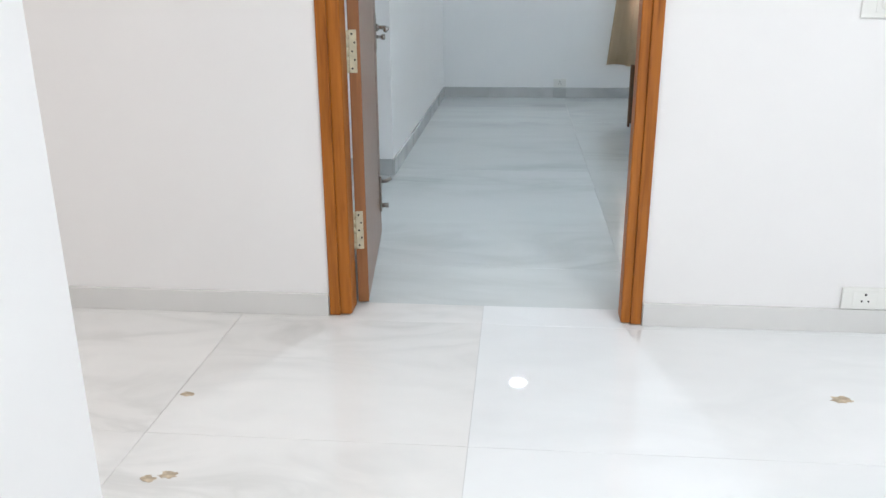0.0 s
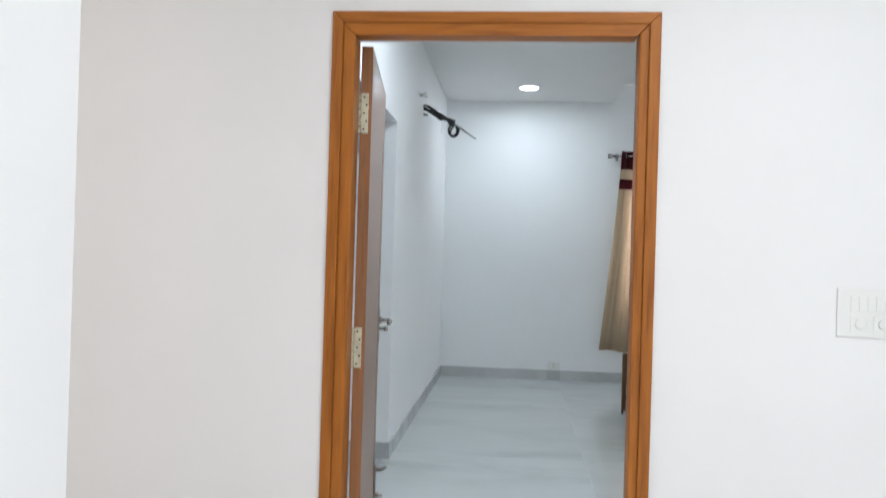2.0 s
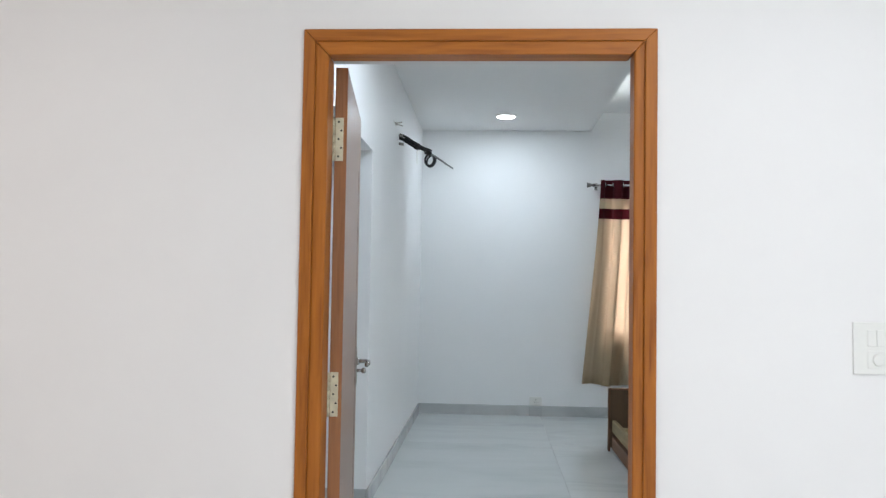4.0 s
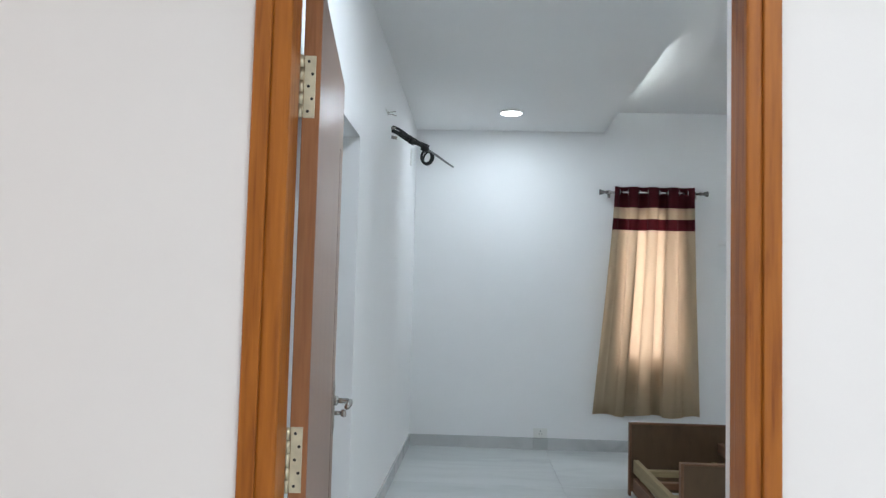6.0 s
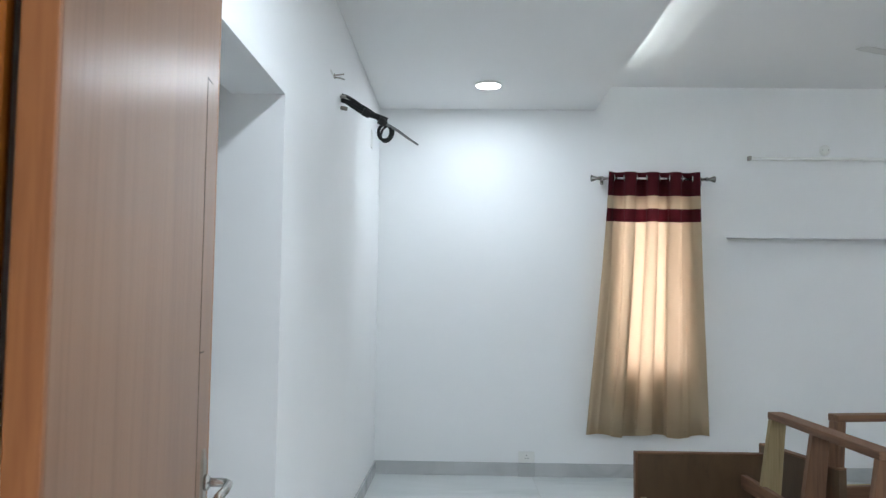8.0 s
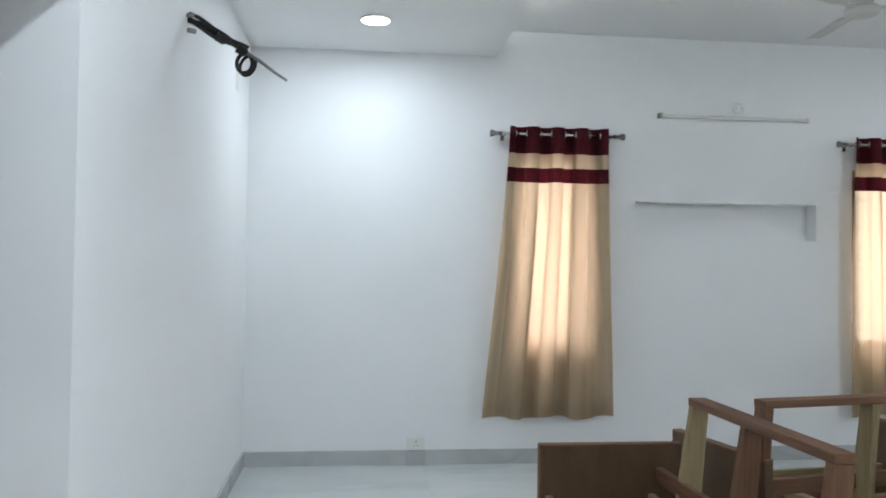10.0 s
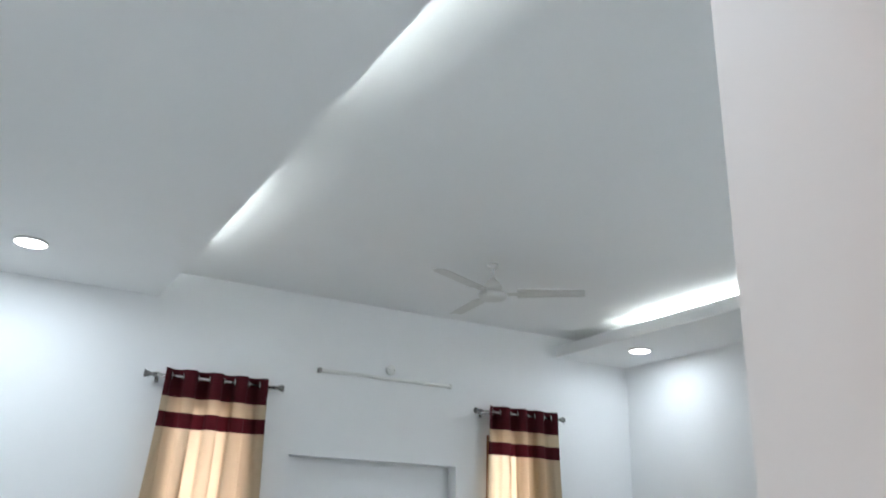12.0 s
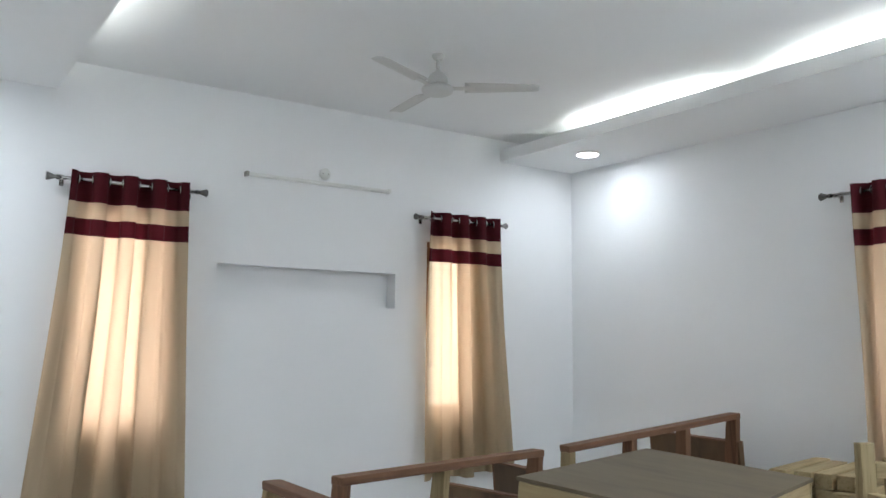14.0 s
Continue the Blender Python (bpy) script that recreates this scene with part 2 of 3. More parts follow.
def join(bm, other, m=None):
    if m is not None:
        bmesh.ops.transform(other, matrix=m, verts=other.verts)
    me = bpy.data.meshes.new("tmp")
    other.to_mesh(me)
    other.free()
    bm.from_mesh(me)
    bpy.data.meshes.remove(me)


def turned(bm, profile, m=None, seg=32):
    """A solid of revolution about z from (radius, z) pairs."""
    b = bmesh.new()
    rings = []
    for r, z in profile:
        rings.append([b.verts.new((r * math.cos(2 * math.pi * i / seg), r * math.sin(2 * math.pi * i / seg), z)) for i in range(seg)])
    for lo, hi in zip(rings, rings[1:]):
        for i in range(seg):
            b.faces.new((lo[i], lo[(i + 1) % seg], hi[(i + 1) % seg], hi[i]))
    b.faces.new(rings[0][::-1])
    b.faces.new(rings[-1])
    bmesh.ops.recalc_face_normals(b, faces=b.faces[:])
    join(bm, b, m)
    return bm


def rod(bm, p0, p1, r0, r1=None, seg=16):
    p0, p1 = Vector(p0), Vector(p1)
    m = Matrix.Translation(p0) @ (p1 - p0).to_track_quat("Z", "Y").to_matrix().to_4x4()
    return turned(bm, [(r0, 0), (r0 if r1 is None else r1, (p1 - p0).length)], m, seg)


def tube(bm, points, r, seg=10, r_end=None):
    """A bent round bar through points."""
    pts = [Vector(p) for p in points]
    b = bmesh.new()
    rings = []
    for i, p in enumerate(pts):
        d = (pts[min(i + 1, len(pts) - 1)] - pts[max(i - 1, 0)]).normalized()
        q = d.to_track_quat("Z", "Y")
        rr = r if r_end is None else r + (r_end - r) * i / (len(pts) - 1)
        rings.append([b.verts.new(p + q @ Vector((rr * math.cos(2 * math.pi * k / seg), rr * math.sin(2 * math.pi * k / seg), 0))) for k in range(seg)])
    for lo, hi in zip(rings, rings[1:]):
        best = min(range(seg), key=lambda s: (lo[0].co - hi[s].co).length)
        for i in range(seg):
            b.faces.new((lo[i], lo[(i + 1) % seg], hi[(i + 1 + best) % seg], hi[(i + best) % seg]))
    b.faces.new(rings[0][::-1])
    b.faces.new(rings[-1])
    bmesh.ops.recalc_face_normals(b, faces=b.faces[:])
    join(bm, b)
    return bm


def ring(bm, centre, axis, big, small, seg=24, sub=8):
    q = Vector(axis).to_track_quat("Z", "Y")
    b = bmesh.new()
    rows = []
    for i in range(seg):
        a = 2 * math.pi * i / seg
        row = []
        for k in range(sub):
            c = 2 * math.pi * k / sub
            rr = big + small * math.cos(c)
            row.append(b.verts.new(Vector(centre) + q @ Vector((rr * math.cos(a), rr * math.sin(a), small * math.sin(c)))))
        rows.append(row)
    for i in range(seg):
        for k in range(sub):
            b.faces.new((rows[i][k], rows[(i + 1) % seg][k], rows[(i + 1) % seg][(k + 1) % sub], rows[i][(k + 1) % sub]))
    bmesh.ops.recalc_face_normals(b, faces=b.faces[:])
    join(bm, b)
    return bm


def mesh(name, bm, mat, smooth=False):
    me = bpy.data.meshes.new(name)
    bm.to_mesh(me)
    bm.free()
    if mat:
        me.materials.append(mat)
    if smooth:
        for p in me.polygons:
            p.use_smooth = True
    return me


def part(name, bm, mat, parent, label="", smooth=False):
    ob = new(name, mesh(name, bm, mat, smooth))
    ob.parent = parent
    if label:
        ob["label"] = label
    return ob


def solid(name, bm, mat, label="", category="", kind="structure", smooth=False):
    return tagged(new(name, mesh(name, bm, mat, smooth)), label, category, kind=kind)


def thing(name, at=(0, 0, 0), turn=0.0, label="", category="", group="", kind=""):
    ob = new(name)
    ob.empty_display_size = 0.1
    ob.matrix_world = pose(*at, 0, 0, turn)
    return tagged(ob, label, category, group, kind)


def bm_box(*a, **k):
    return box(bmesh.new(), *a, **k)


# ---- large structure ----
T = 0.23
HX0, HX1, HY0 = -3.3, 3.6, -2.6
DOOR_L, DOOR_R, DOOR_TOP = -0.612, 0.488, 2.095


def wall(name, boxes, label, mat=PAINT):
    bm = bmesh.new()
    for b in boxes:
        box(bm, *b)
    return solid(name, bm, mat, label, "wall")


# wall with the doorway: hall face at Y_OUT, room face at Y_IN
wall("wall_door", [(HX0, Y_OUT, 0, DOOR_L, Y_IN, Z_CEIL), (DOOR_R, Y_OUT, 0, X_RIGHT, Y_IN, Z_CEIL), (DOOR_L, Y_OUT, DOOR_TOP, DOOR_R, Y_IN, Z_CEIL)],
     "thick white painted wall with a doorway through it", HALL_PAINT)
WIN1, WIN2, WIN3, WZ0, WZ1 = (1.165, 1.665), (3.685, 4.135), (5.745, 6.395), 0.81, 2.14
NX0, NX1, NZ0, NZ1, ND = 2.015, 3.402, 1.602, 1.865, 0.125
yb, ye = Y_BACK, Y_BACK + T
wall("wall_back", [(X_LEFT - T, yb, 0, WIN1[0], ye, Z_CEIL), (WIN1[0], yb, 0, WIN1[1], ye, WZ0), (WIN1[0], yb, WZ1, WIN1[1], ye, Z_CEIL),
                   (WIN1[1], yb, 0, NX0, ye, Z_CEIL), (NX0, yb, 0, NX1, ye, NZ0), (NX0, yb, NZ1, NX1, ye, Z_CEIL), (NX0, yb + ND, NZ0, NX1, ye, NZ1),
                   (NX1, yb, 0, WIN2[0], ye, Z_CEIL), (WIN2[0], yb, 0, WIN2[1], ye, WZ0), (WIN2[0], yb, WZ1, WIN2[1], ye, Z_CEIL),
                   (WIN2[1], yb, 0, X_RIGHT + T, ye, Z_CEIL)], "white painted wall with two windows and a shallow long niche")
xr, xe = X_RIGHT, X_RIGHT + T
wall("wall_right", [(xr, WIN3[1], 0, xe, yb, Z_CEIL), (xr, Y_OUT, 0, xe, WIN3[0], Z_CEIL), (xr, WIN3[0], 0, xe, WIN3[1], WZ0), (xr, WIN3[0], WZ1, xe, WIN3[1], Z_CEIL)],
     "plain white painted wall with one window")
REC_Y, REC_Z = 5.56, 2.09
wall("wall_left", [(X_LEFT - 1.3, REC_Y, 0, X_LEFT, yb, Z_CEIL), (X_LEFT - 0.2, Y_IN, REC_Z, X_LEFT, REC_Y, Z_CEIL)], "plain white painted wall ending at a side passage")
wall("wall_passage", [(X_LEFT - 1.5, Y_IN, 0, X_LEFT - 1.3, REC_Y, Z_CEIL)], "plain white wall closing the side passage")
NEAR_X, NEAR_Y = -0.628, 1.718
wall("wall_hall_corner", [(NEAR_X - 0.22, HY0, 0, NEAR_X, NEAR_Y, Z_CEIL)], "white painted wall ending in a sharp corner", HALL_PAINT)
wall("wall_hall_left", [(HX0 - 0.2, HY0, 0, HX0, Y_OUT, Z_CEIL)], "plain white hall wall", HALL_PAINT)
wall("wall_hall_right", [(HX1, HY0, 0, HX1 + 0.2, Y_OUT, Z_CEIL)], "plain white hall wall", HALL_PAINT)
wall("wall_hall_rear", [(HX0 - 0.2, HY0 - 0.2, 0, HX1 + 0.2, HY0, Z_CEIL)], "plain white hall wall", HALL_PAINT)

# ceilings
solid("ceiling", bm_box(X_LEFT - 1.5, Y_OUT, Z_CEIL, X_RIGHT + T, Y_BACK + T, Z_CEIL + 0.15), CEIL_PAINT, "flat white room ceiling", "ceiling")
solid("ceiling_hall", bm_box(HX0 - 0.2, HY0 - 0.2, 2.9, HX1 + 0.2, Y_OUT, Z_CEIL + 0.15), CEIL_PAINT, "flat white hall ceiling", "ceiling")
bm = bmesh.new()
box(bm, X_LEFT, Y_IN, Z_FALSE, LIP_L, Y_BACK, Z_FALSE + 0.015)
box(bm, LIP_L - 0.015, Y_IN, Z_FALSE + 0.015, LIP_L, Y_BACK, Z_LIP)
box(bm, X_LEFT, Y_IN, Z_FALSE + 0.015, LIP_L - 0.42, Y_BACK, Z_CEIL)
solid("ceiling_border_left", bm, CEIL_PAINT, "lowered white plaster border with a light cove", "ceiling border")
bm = bmesh.new()
box(bm, LIP_R, Y_IN, Z_FALSE, X_RIGHT, Y_BACK, Z_FALSE + 0.015)
box(bm, LIP_R, Y_IN, Z_FALSE + 0.015, LIP_R + 0.015, Y_BACK, Z_LIP)
box(bm, LIP_R + 0.42, Y_IN, Z_FALSE + 0.015, X_RIGHT, Y_BACK, Z_CEIL)
solid("ceiling_border_right", bm, CEIL_PAINT, "lowered white plaster border with a light cove", "ceiling border")

# skirtings
bm = bmesh.new()
for x0, x1 in ((HX0, -0.627), (0.50, HX1)):
    box(bm, x0, Y_OUT - 0.014, 0, x1, Y_OUT, 0.085, 0.003)
solid("baseboard_hall", bm, PALE_MARBLE, "pale grey marble skirting", "skirting")
bm = bmesh.new()
box(bm, X_LEFT, Y_BACK - 0.014, 0, X_RIGHT, Y_BACK, 0.10, 0.003)
box(bm, X_LEFT, REC_Y - 0.014, 0, X_LEFT + 0.014, Y_BACK - 0.0145, 0.10, 0.003)
box(bm, X_LEFT - 1.3, REC_Y - 0.014, 0, X_LEFT - 0.0005, REC_Y, 0.10, 0.003)
box(bm, X_RIGHT - 0.014, Y_IN, 0, X_RIGHT, Y_BACK - 0.0145, 0.10, 0.003)
solid("baseboard_room", bm, GREY_MARBLE, "grey veined marble skirting", "skirting")


# ---- door ----
def build_door():
    frame_ob = thing("door_1", (0, 0, 0), 0, "wide open door in a polished orange-brown teak frame", "door", kind="structure")
    xl, xr_, top = -0.623, 0.497, 2.114
    a = 0.038
    def member(name, x0, y0, z0, x1, y1, z1, bev=0.004, outer=None):
        # built standing, so that the grain runs along it; mitred at the top where outer names its outer edge
        bm = bm_box(x0, y0, z0, x1, y1, z1, bevel=bev, seg=3)
        if outer is not None:
            for v in bm.verts:
                if v.co.z > 1:
                    v.co.z -= abs(v.co.x - outer)
        part(name, bm, TEAK, frame_ob)

    def head(name, x0, y0, z0, x1, y1, z1):
        cx, cy, cz = (x0 + x1) / 2, (y0 + y1) / 2, (z0 + z1) / 2
        hx, hy, hz = (x1 - x0) / 2, (y1 - y0) / 2, (z1 - z0) / 2
        bm = bm_box(-hz, -hy, -hx, hz, hy, hx, bevel=0.004, seg=3)
        for v in bm.verts:
            d = v.co.x + hz
            v.co.z += -d if v.co.z > 0 else d
        ob = part(name, bm, TEAK, frame_ob)
        ob.matrix_local = pose(cx, cy, cz, 0, 90, 0)

    # outer architrave
    member("architrave", xl, 3.328, 0.004, xl + a, 3.362, top, outer=xl)
    member("architrave", xr_ - a, 3.328, 0.004, xr_, 3.362, top, outer=xr_)
    head("architrave", xl, 3.328, top - a, xr_, 3.362, top)
    # inner frame, with a rebate for the leaf
    b0, b1 = a - 0.003, 0.080
    member("jamb", xl + b0, 3.337, 0.004, xl + b1, 3.436, top - b0, 0.009, xl + b0)
    member("jamb", xr_ - 0.071, 3.337, 0.004, xr_ - b0, 3.42, top - b0, 0.009, xr_ - b0)
    head("head", xl + b0, 3.337, top - b1, xr_ - b0, 3.42, top - b0)
    member("rebate", xl + 0.0115, 3.437, 0.004, xl + 0.045, 3.51, top - 0.02, 0.003)
    member("rebate", xr_ - 0.050, 3.421, 0.004, xr_ - 0.0095, 3.514, top - 0.05, 0.003)
    # leaf, opened past the square
    leaf_at = pose(-0.541, 3.454, 0.008, 0, 0, 96.2)
    w, h, th = 0.895, 2.015, 0.040
    leaf = part("leaf", bm_box(0.011, -th, 0, w - 0.009, 0, h, bevel=0.002), LEAF, frame_ob, "brown veneered flush door leaf")
    leaf.matrix_local = leaf_at
    part("edge_strip", bm_box(0.0, -th, 0, 0.0105, 0, h, bevel=0.0015), TEAK_EDGE, leaf, "orange teak lipping")
    part("edge_strip", bm_box(w - 0.0085, -th, 0, w, 0, h, bevel=0.0015), TEAK_EDGE, leaf, "orange teak lipping")
    # thin inlay line near the free edge
    for u0, z0, u1, z1 in ((0.770, 0.28, 0.7725, 1.77), (0.770, 1.77, 0.82, 1.7725), (0.770, 1.22, 0.81, 1.2225)):
        part("inlay", bm_box(u0, -th - 0.0008, z0, u1, -th + 0.001, z1), INLAY, leaf, "thin dark inlay line")
    # lock plate with a lever and a key turn
    yv, u = -th, w - 0.066
    bm = bmesh.new()
    box(bm, u - 0.018, yv - 0.006, 0.866, u + 0.018, yv, 1.006, 0.006)
    box(bm, u - 0.012, yv - 0.005, 0.848, u + 0.012, yv, 1.024, 0.004)
    part("lock_plate", bm, NICKEL, leaf, "dark satin nickel lock plate")
    zl, zk = 0.958, 0.918
    bm = bmesh.new()
    tube(bm, [(u, yv, zl), (u, yv - 0.03, zl), (u - 0.002, yv - 0.047, zl), (u - 0.015, yv - 0.056, zl), (u - 0.06, yv - 0.058, zl - 0.002), (u - 0.105, yv - 0.052, zl - 0.006)], 0.009)
    turned(bm, [(0.016, 0), (0.016, 0.008), (0.010, 0.012)], Matrix.Translation((u, yv - 0.006, zl)) @ Matrix.Rotation(math.pi / 2, 4, "X"))
    part("lever", bm, STEEL, leaf, "polished steel lever handle", True)
    bm = bmesh.new()
    tube(bm, [(u, yv, zk), (u, yv - 0.03, zk)], 0.007)
    box(bm, u - 0.010, yv - 0.045, zk - 0.012, u + 0.010, yv - 0.028, zk + 0.012, 0.005)
    part("key_turn", bm, STEEL, leaf, "polished steel key turn", True)
    # foot bolt
    bm = bmesh.new()
    box(bm, u - 0.01, yv - 0.01, 0.12, u + 0.015, yv, 0.29, 0.004)
    tube(bm, [(u + 0.002, yv - 0.006, 0.265), (u + 0.002, yv - 0.035, 0.268), (u + 0.006, yv - 0.055, 0.28)], 0.009)
    tube(bm, [(u + 0.002, yv - 0.006, 0.15), (u + 0.002, yv - 0.04, 0.15)], 0.011)
    part("foot_bolt", bm, NICKEL, leaf, "dark metal foot bolt", True)
    # three hinges on the leaf's edge
    for z in (0.212, 0.855, 1.700):
        bm = bmesh.new()
        box(bm, -0.0035, -th + 0.011, z, 0.0005, -0.003, z + 0.145, 0.001)
        hinge = part("hinge", bm, HINGE, leaf, "pale brass plated butt hinge")
        bm = bmesh.new()
        for k in range(5):
            rod(bm, (-0.006, 0.004, z + k * 0.029 + 0.0008), (-0.006, 0.004, z + (k + 1) * 0.029 - 0.0008), 0.0065)
        part("knuckle", bm, HINGE, hinge, smooth=True)
        for k in range(5):
            dx = -0.022 if k % 2 else -0.013
            part("screw", turned(bmesh.new(), [(0.0036, 0), (0.0036, 0.0012)], Matrix.Translation((-0.0034, dx, z + 0.015 + k * 0.029)) @ Matrix.Rotation(-math.pi / 2, 4, "Y"), 10), DARK, hinge)


build_door()


# ---- windows and curtains ----
def build_window(name, at, turn, w):
    """A window of width w; local x along the wall, y into the wall, from the opening's lower corner."""
    win = thing(name, at, turn, "small barred window in a dark teak frame behind a curtain", "window", kind="structure")
    h = WZ1 - WZ0
    f = 0.05
    for x0, x1, z0, z1 in ((0.001, f, 0.001, h - 0.001), (w - f, w - 0.001, 0.001, h - 0.001), (f + 0.0005, w - f - 0.0005, 0.001, f), (f + 0.0005, w - f - 0.0005, h - f, h - 0.001)):
        part("window_frame", bm_box(x0, 0.03, z0, x1, 0.11, z1, bevel=0.003), WINDOW_WOOD, win)
    p = part("pane", bm_box(f, 0.066, f, w - f, 0.070, h - f), glass, win)
    p.visible_shadow = False
    n = int((h - 2 * f) / 0.076)
    for k in range(1, n + 1):
        bm = bmesh.new()
        rod(bm, (f, 0.125, f + k * 0.076), (w - f, 0.125, f + k * 0.076), 0.005, seg=8)
        part("bar", bm, IRON, win, "thin iron grille bar", True)
    for x in (f + 0.005, w - f - 0.005):
        part("grille_post", bm_box(x - 0.006, 0.119, 0.001, x + 0.006, 0.131, h - 0.001), IRON, win)


build_window("window_1", (WIN1[0], Y_BACK, WZ0), 0, WIN1[1] - WIN1[0])
build_window("window_2", (WIN2[0], Y_BACK, WZ0), 0, WIN2[1] - WIN2[0])
build_window("window_3", (X_RIGHT, WIN3[1], WZ0), -90, WIN3[1] - WIN3[0])


def build_curtain(at, turn, x_top, x_bot, z_bot, seed, label, cloth_mat=None):
    """An eyelet curtain on its rod. Local x along the rod, y away from the viewer; x_top and x_bot are the edges (left, right)."""
    rng = random.Random(seed)
    beige = cloth_mat or BEIGE
    c = thing("curtain", at, turn, label, "curtain", "eyelet curtains")
    z_top = 0.052
    phases = [rng.uniform(0, 6.28) for _ in range(8)]
    NU = 192

    def place(u, z):
        k = min(1, max(0, (z_top - z) / (z_top - z_bot)))
        bulge = 0.012 * math.sin(3.1 * k + phases[0])
        x0 = x_top[0] + (x_bot[0] - x_top[0]) * k ** 1.25 + bulge
        x1 = x_top[1] + (x_bot[1] - x_top[1]) * k ** 1.25 - 0.6 * bulge
        free = min(1, k * 2.2)
        drift = free * (0.030 * math.sin(2 * math.pi * u + phases[1] + 1.2 * k) + 0.014 * math.sin(2 * math.pi * 2.7 * u + phases[2]))
        ph = 2 * math.pi * 4 * (u + drift)
        swell = 1 + free * (0.40 * math.sin(2 * math.pi * 1.4 * u + phases[3]) + 0.25 * math.sin(2 * math.pi * 3.1 * u + phases[5] + k))
        y = -(0.050 - 0.016 * free) * swell * math.cos(ph) + 0.005 * free * math.cos(2 * math.pi * 11 * u + phases[6] + 2 * k)
        wrap = (0.011 + 0.011 * free * (1 - 0.55 * k)) * swell
        x = x0 + (x1 - x0) * u + wrap * math.sin(2 * ph) * min(1, 9 * u, 9 * (1 - u))
        dz = 0.012 * math.cos(2 * math.pi * 2.2 * u + phases[7]) * k - 0.004 * math.cos(2 * math.pi * 4 * u) * (1 - k)
        return (x, y, z + dz)

    def strip(name, za, zb, nz, mat, lbl):
        bm = bmesh.new()
        grid = [[bm.verts.new(place(i / NU, za + (zb - za) * j / nz)) for i in range(NU + 1)] for j in range(nz + 1)]
        for j in range(nz):
            for i in range(NU):
                bm.faces.new((grid[j][i], grid[j][i + 1], grid[j + 1][i + 1], grid[j + 1][i]))
        return part(name, bm, mat, c, lbl, True)

    strip("header", z_top, -0.135, 4, MAROON, "maroon eyelet header band")
    strip("stripe", -0.135, -0.235, 4, beige, "beige stripe")
    strip("band", -0.235, -0.338, 4, MAROON, "maroon lower band")
    drape = strip("drape", -0.338, z_bot, 48, beige, "long beige translucent cloth")
    # hem, a second layer of cloth
    bm = bmesh.new()
    rows = []
    for j in range(5):
        z = z_bot + 0.10 * j / 4
        rows.append([bm.verts.new(Vector(place(i / NU, z)) + Vector((0, 0.003, 0))) for i in range(NU + 1)])
    for j in range(4):
        for i in range(NU):
            bm.faces.new((rows[j][i], rows[j][i + 1], rows[j + 1][i + 1], rows[j + 1][i]))
    part("hem", bm, beige, drape, smooth=True)
    for k in range(8):
        u = (2 * k + 1) / 16
        x, y, z = place(u, 0.0)
        bm = bmesh.new()
        ring(bm, (x, y, 0), (1, 0.35 * (-1) ** k, 0), 0.024, 0.005)
        part("eyelet", bm, STEEL, c, "shiny steel eyelet ring", True)
    return c


def build_rod(at, turn, length):
    r = thing("curtain_rod", at, turn, "thin steel curtain rod with flared glassy ends", "curtain rod", "curtain rods")
    bm = bmesh.new()
    rod(bm, (0.05, 0, 0), (length - 0.05, 0, 0), 0.0105)
    part("bar", bm, STEEL, r, smooth=True)
    for x, s in ((0.05, -1), (length - 0.05, 1)):
        bm = bmesh.new()
        m = Matrix.Translation((x, 0, 0)) @ Matrix.Rotation(s * math.pi / 2, 4, "Y")
        turned(bm, [(0.015, -0.012), (0.015, 0.004), (0.010, 0.010), (0.013, 0.018), (0.026, 0.056), (0.024, 0.062)], m, 6)
        part("finial", bm, SMOKED, r, "flared steel finial")
    for x in (0.085, length - 0.085):
        bm = bmesh.new()
        rod(bm, (x, 0.0, -0.004), (x, 0.079, -0.004), 0.007)
        box(bm, x - 0.013, 0.076, -0.04, x + 0.013, 0.0845, 0.03, 0.003)
        box(bm, x - 0.009, -0.013, -0.016, x + 0.009, 0.013, -0.0105, 0.002)
        part("bracket", bm, STEEL, r, smooth=False)


ROD_Z, ROD_OUT = 2.310, 0.085
ROD_Y, ROD_X = Y_BACK - ROD_OUT, X_RIGHT - ROD_OUT
build_rod((0.952, ROD_Y, ROD_Z), 0, 0.94)
build_rod((3.530, ROD_Y, ROD_Z), 0, 0.872)
build_rod((ROD_X, 6.625, ROD_Z), -90, 0.92)
build_curtain((0.952, ROD_Y, ROD_Z), 0, (0.107, 0.830), (-0.040, 0.872), -1.978, 3, "beige curtain with two maroon bands glowing in daylight")
build_curtain((3.530, ROD_Y, ROD_Z), 0, (0.098, 0.785), (0.095, 0.960), -1.978, 11, "narrow beige curtain with two maroon bands, window bars showing through", BEIGE_THIN)
build_curtain((ROD_X, 6.625, ROD_Z), -90, (0.22, 0.85), (0.24, 0.94), -1.978, 23, "beige curtain with two maroon bands beside stacked timber")


# ---- lamps and ceiling fan ----
def build_downlight(x, y, z, k=1.0):
    d = thing("downlight", (x, y, z), 0, "round white ceiling downlight, switched on; hall and near right ones added", "downlight", "ceiling downlights")
    ring = [(0.088, 0), (0.0935, -0.004), (0.0945, -0.010), (0.0925, -0.0140), (0.087, -0.0145), (0.086, -0.012)]
    disc = [(0.0855, -0.0155), (0.0850, -0.0178), (0.070, -0.0190)]
    part("trim_ring", turned(bmesh.new(), [(r * k, h) for r, h in ring], seg=40), PLASTIC, d, "white trim ring", True)
    part("diffuser", turned(bmesh.new(), [(r * k, h) for r, h in disc], seg=40), LED, d, "glowing white diffuser")


for x, y in DOWNLIGHTS:
    build_downlight(x, y, Z_FALSE)
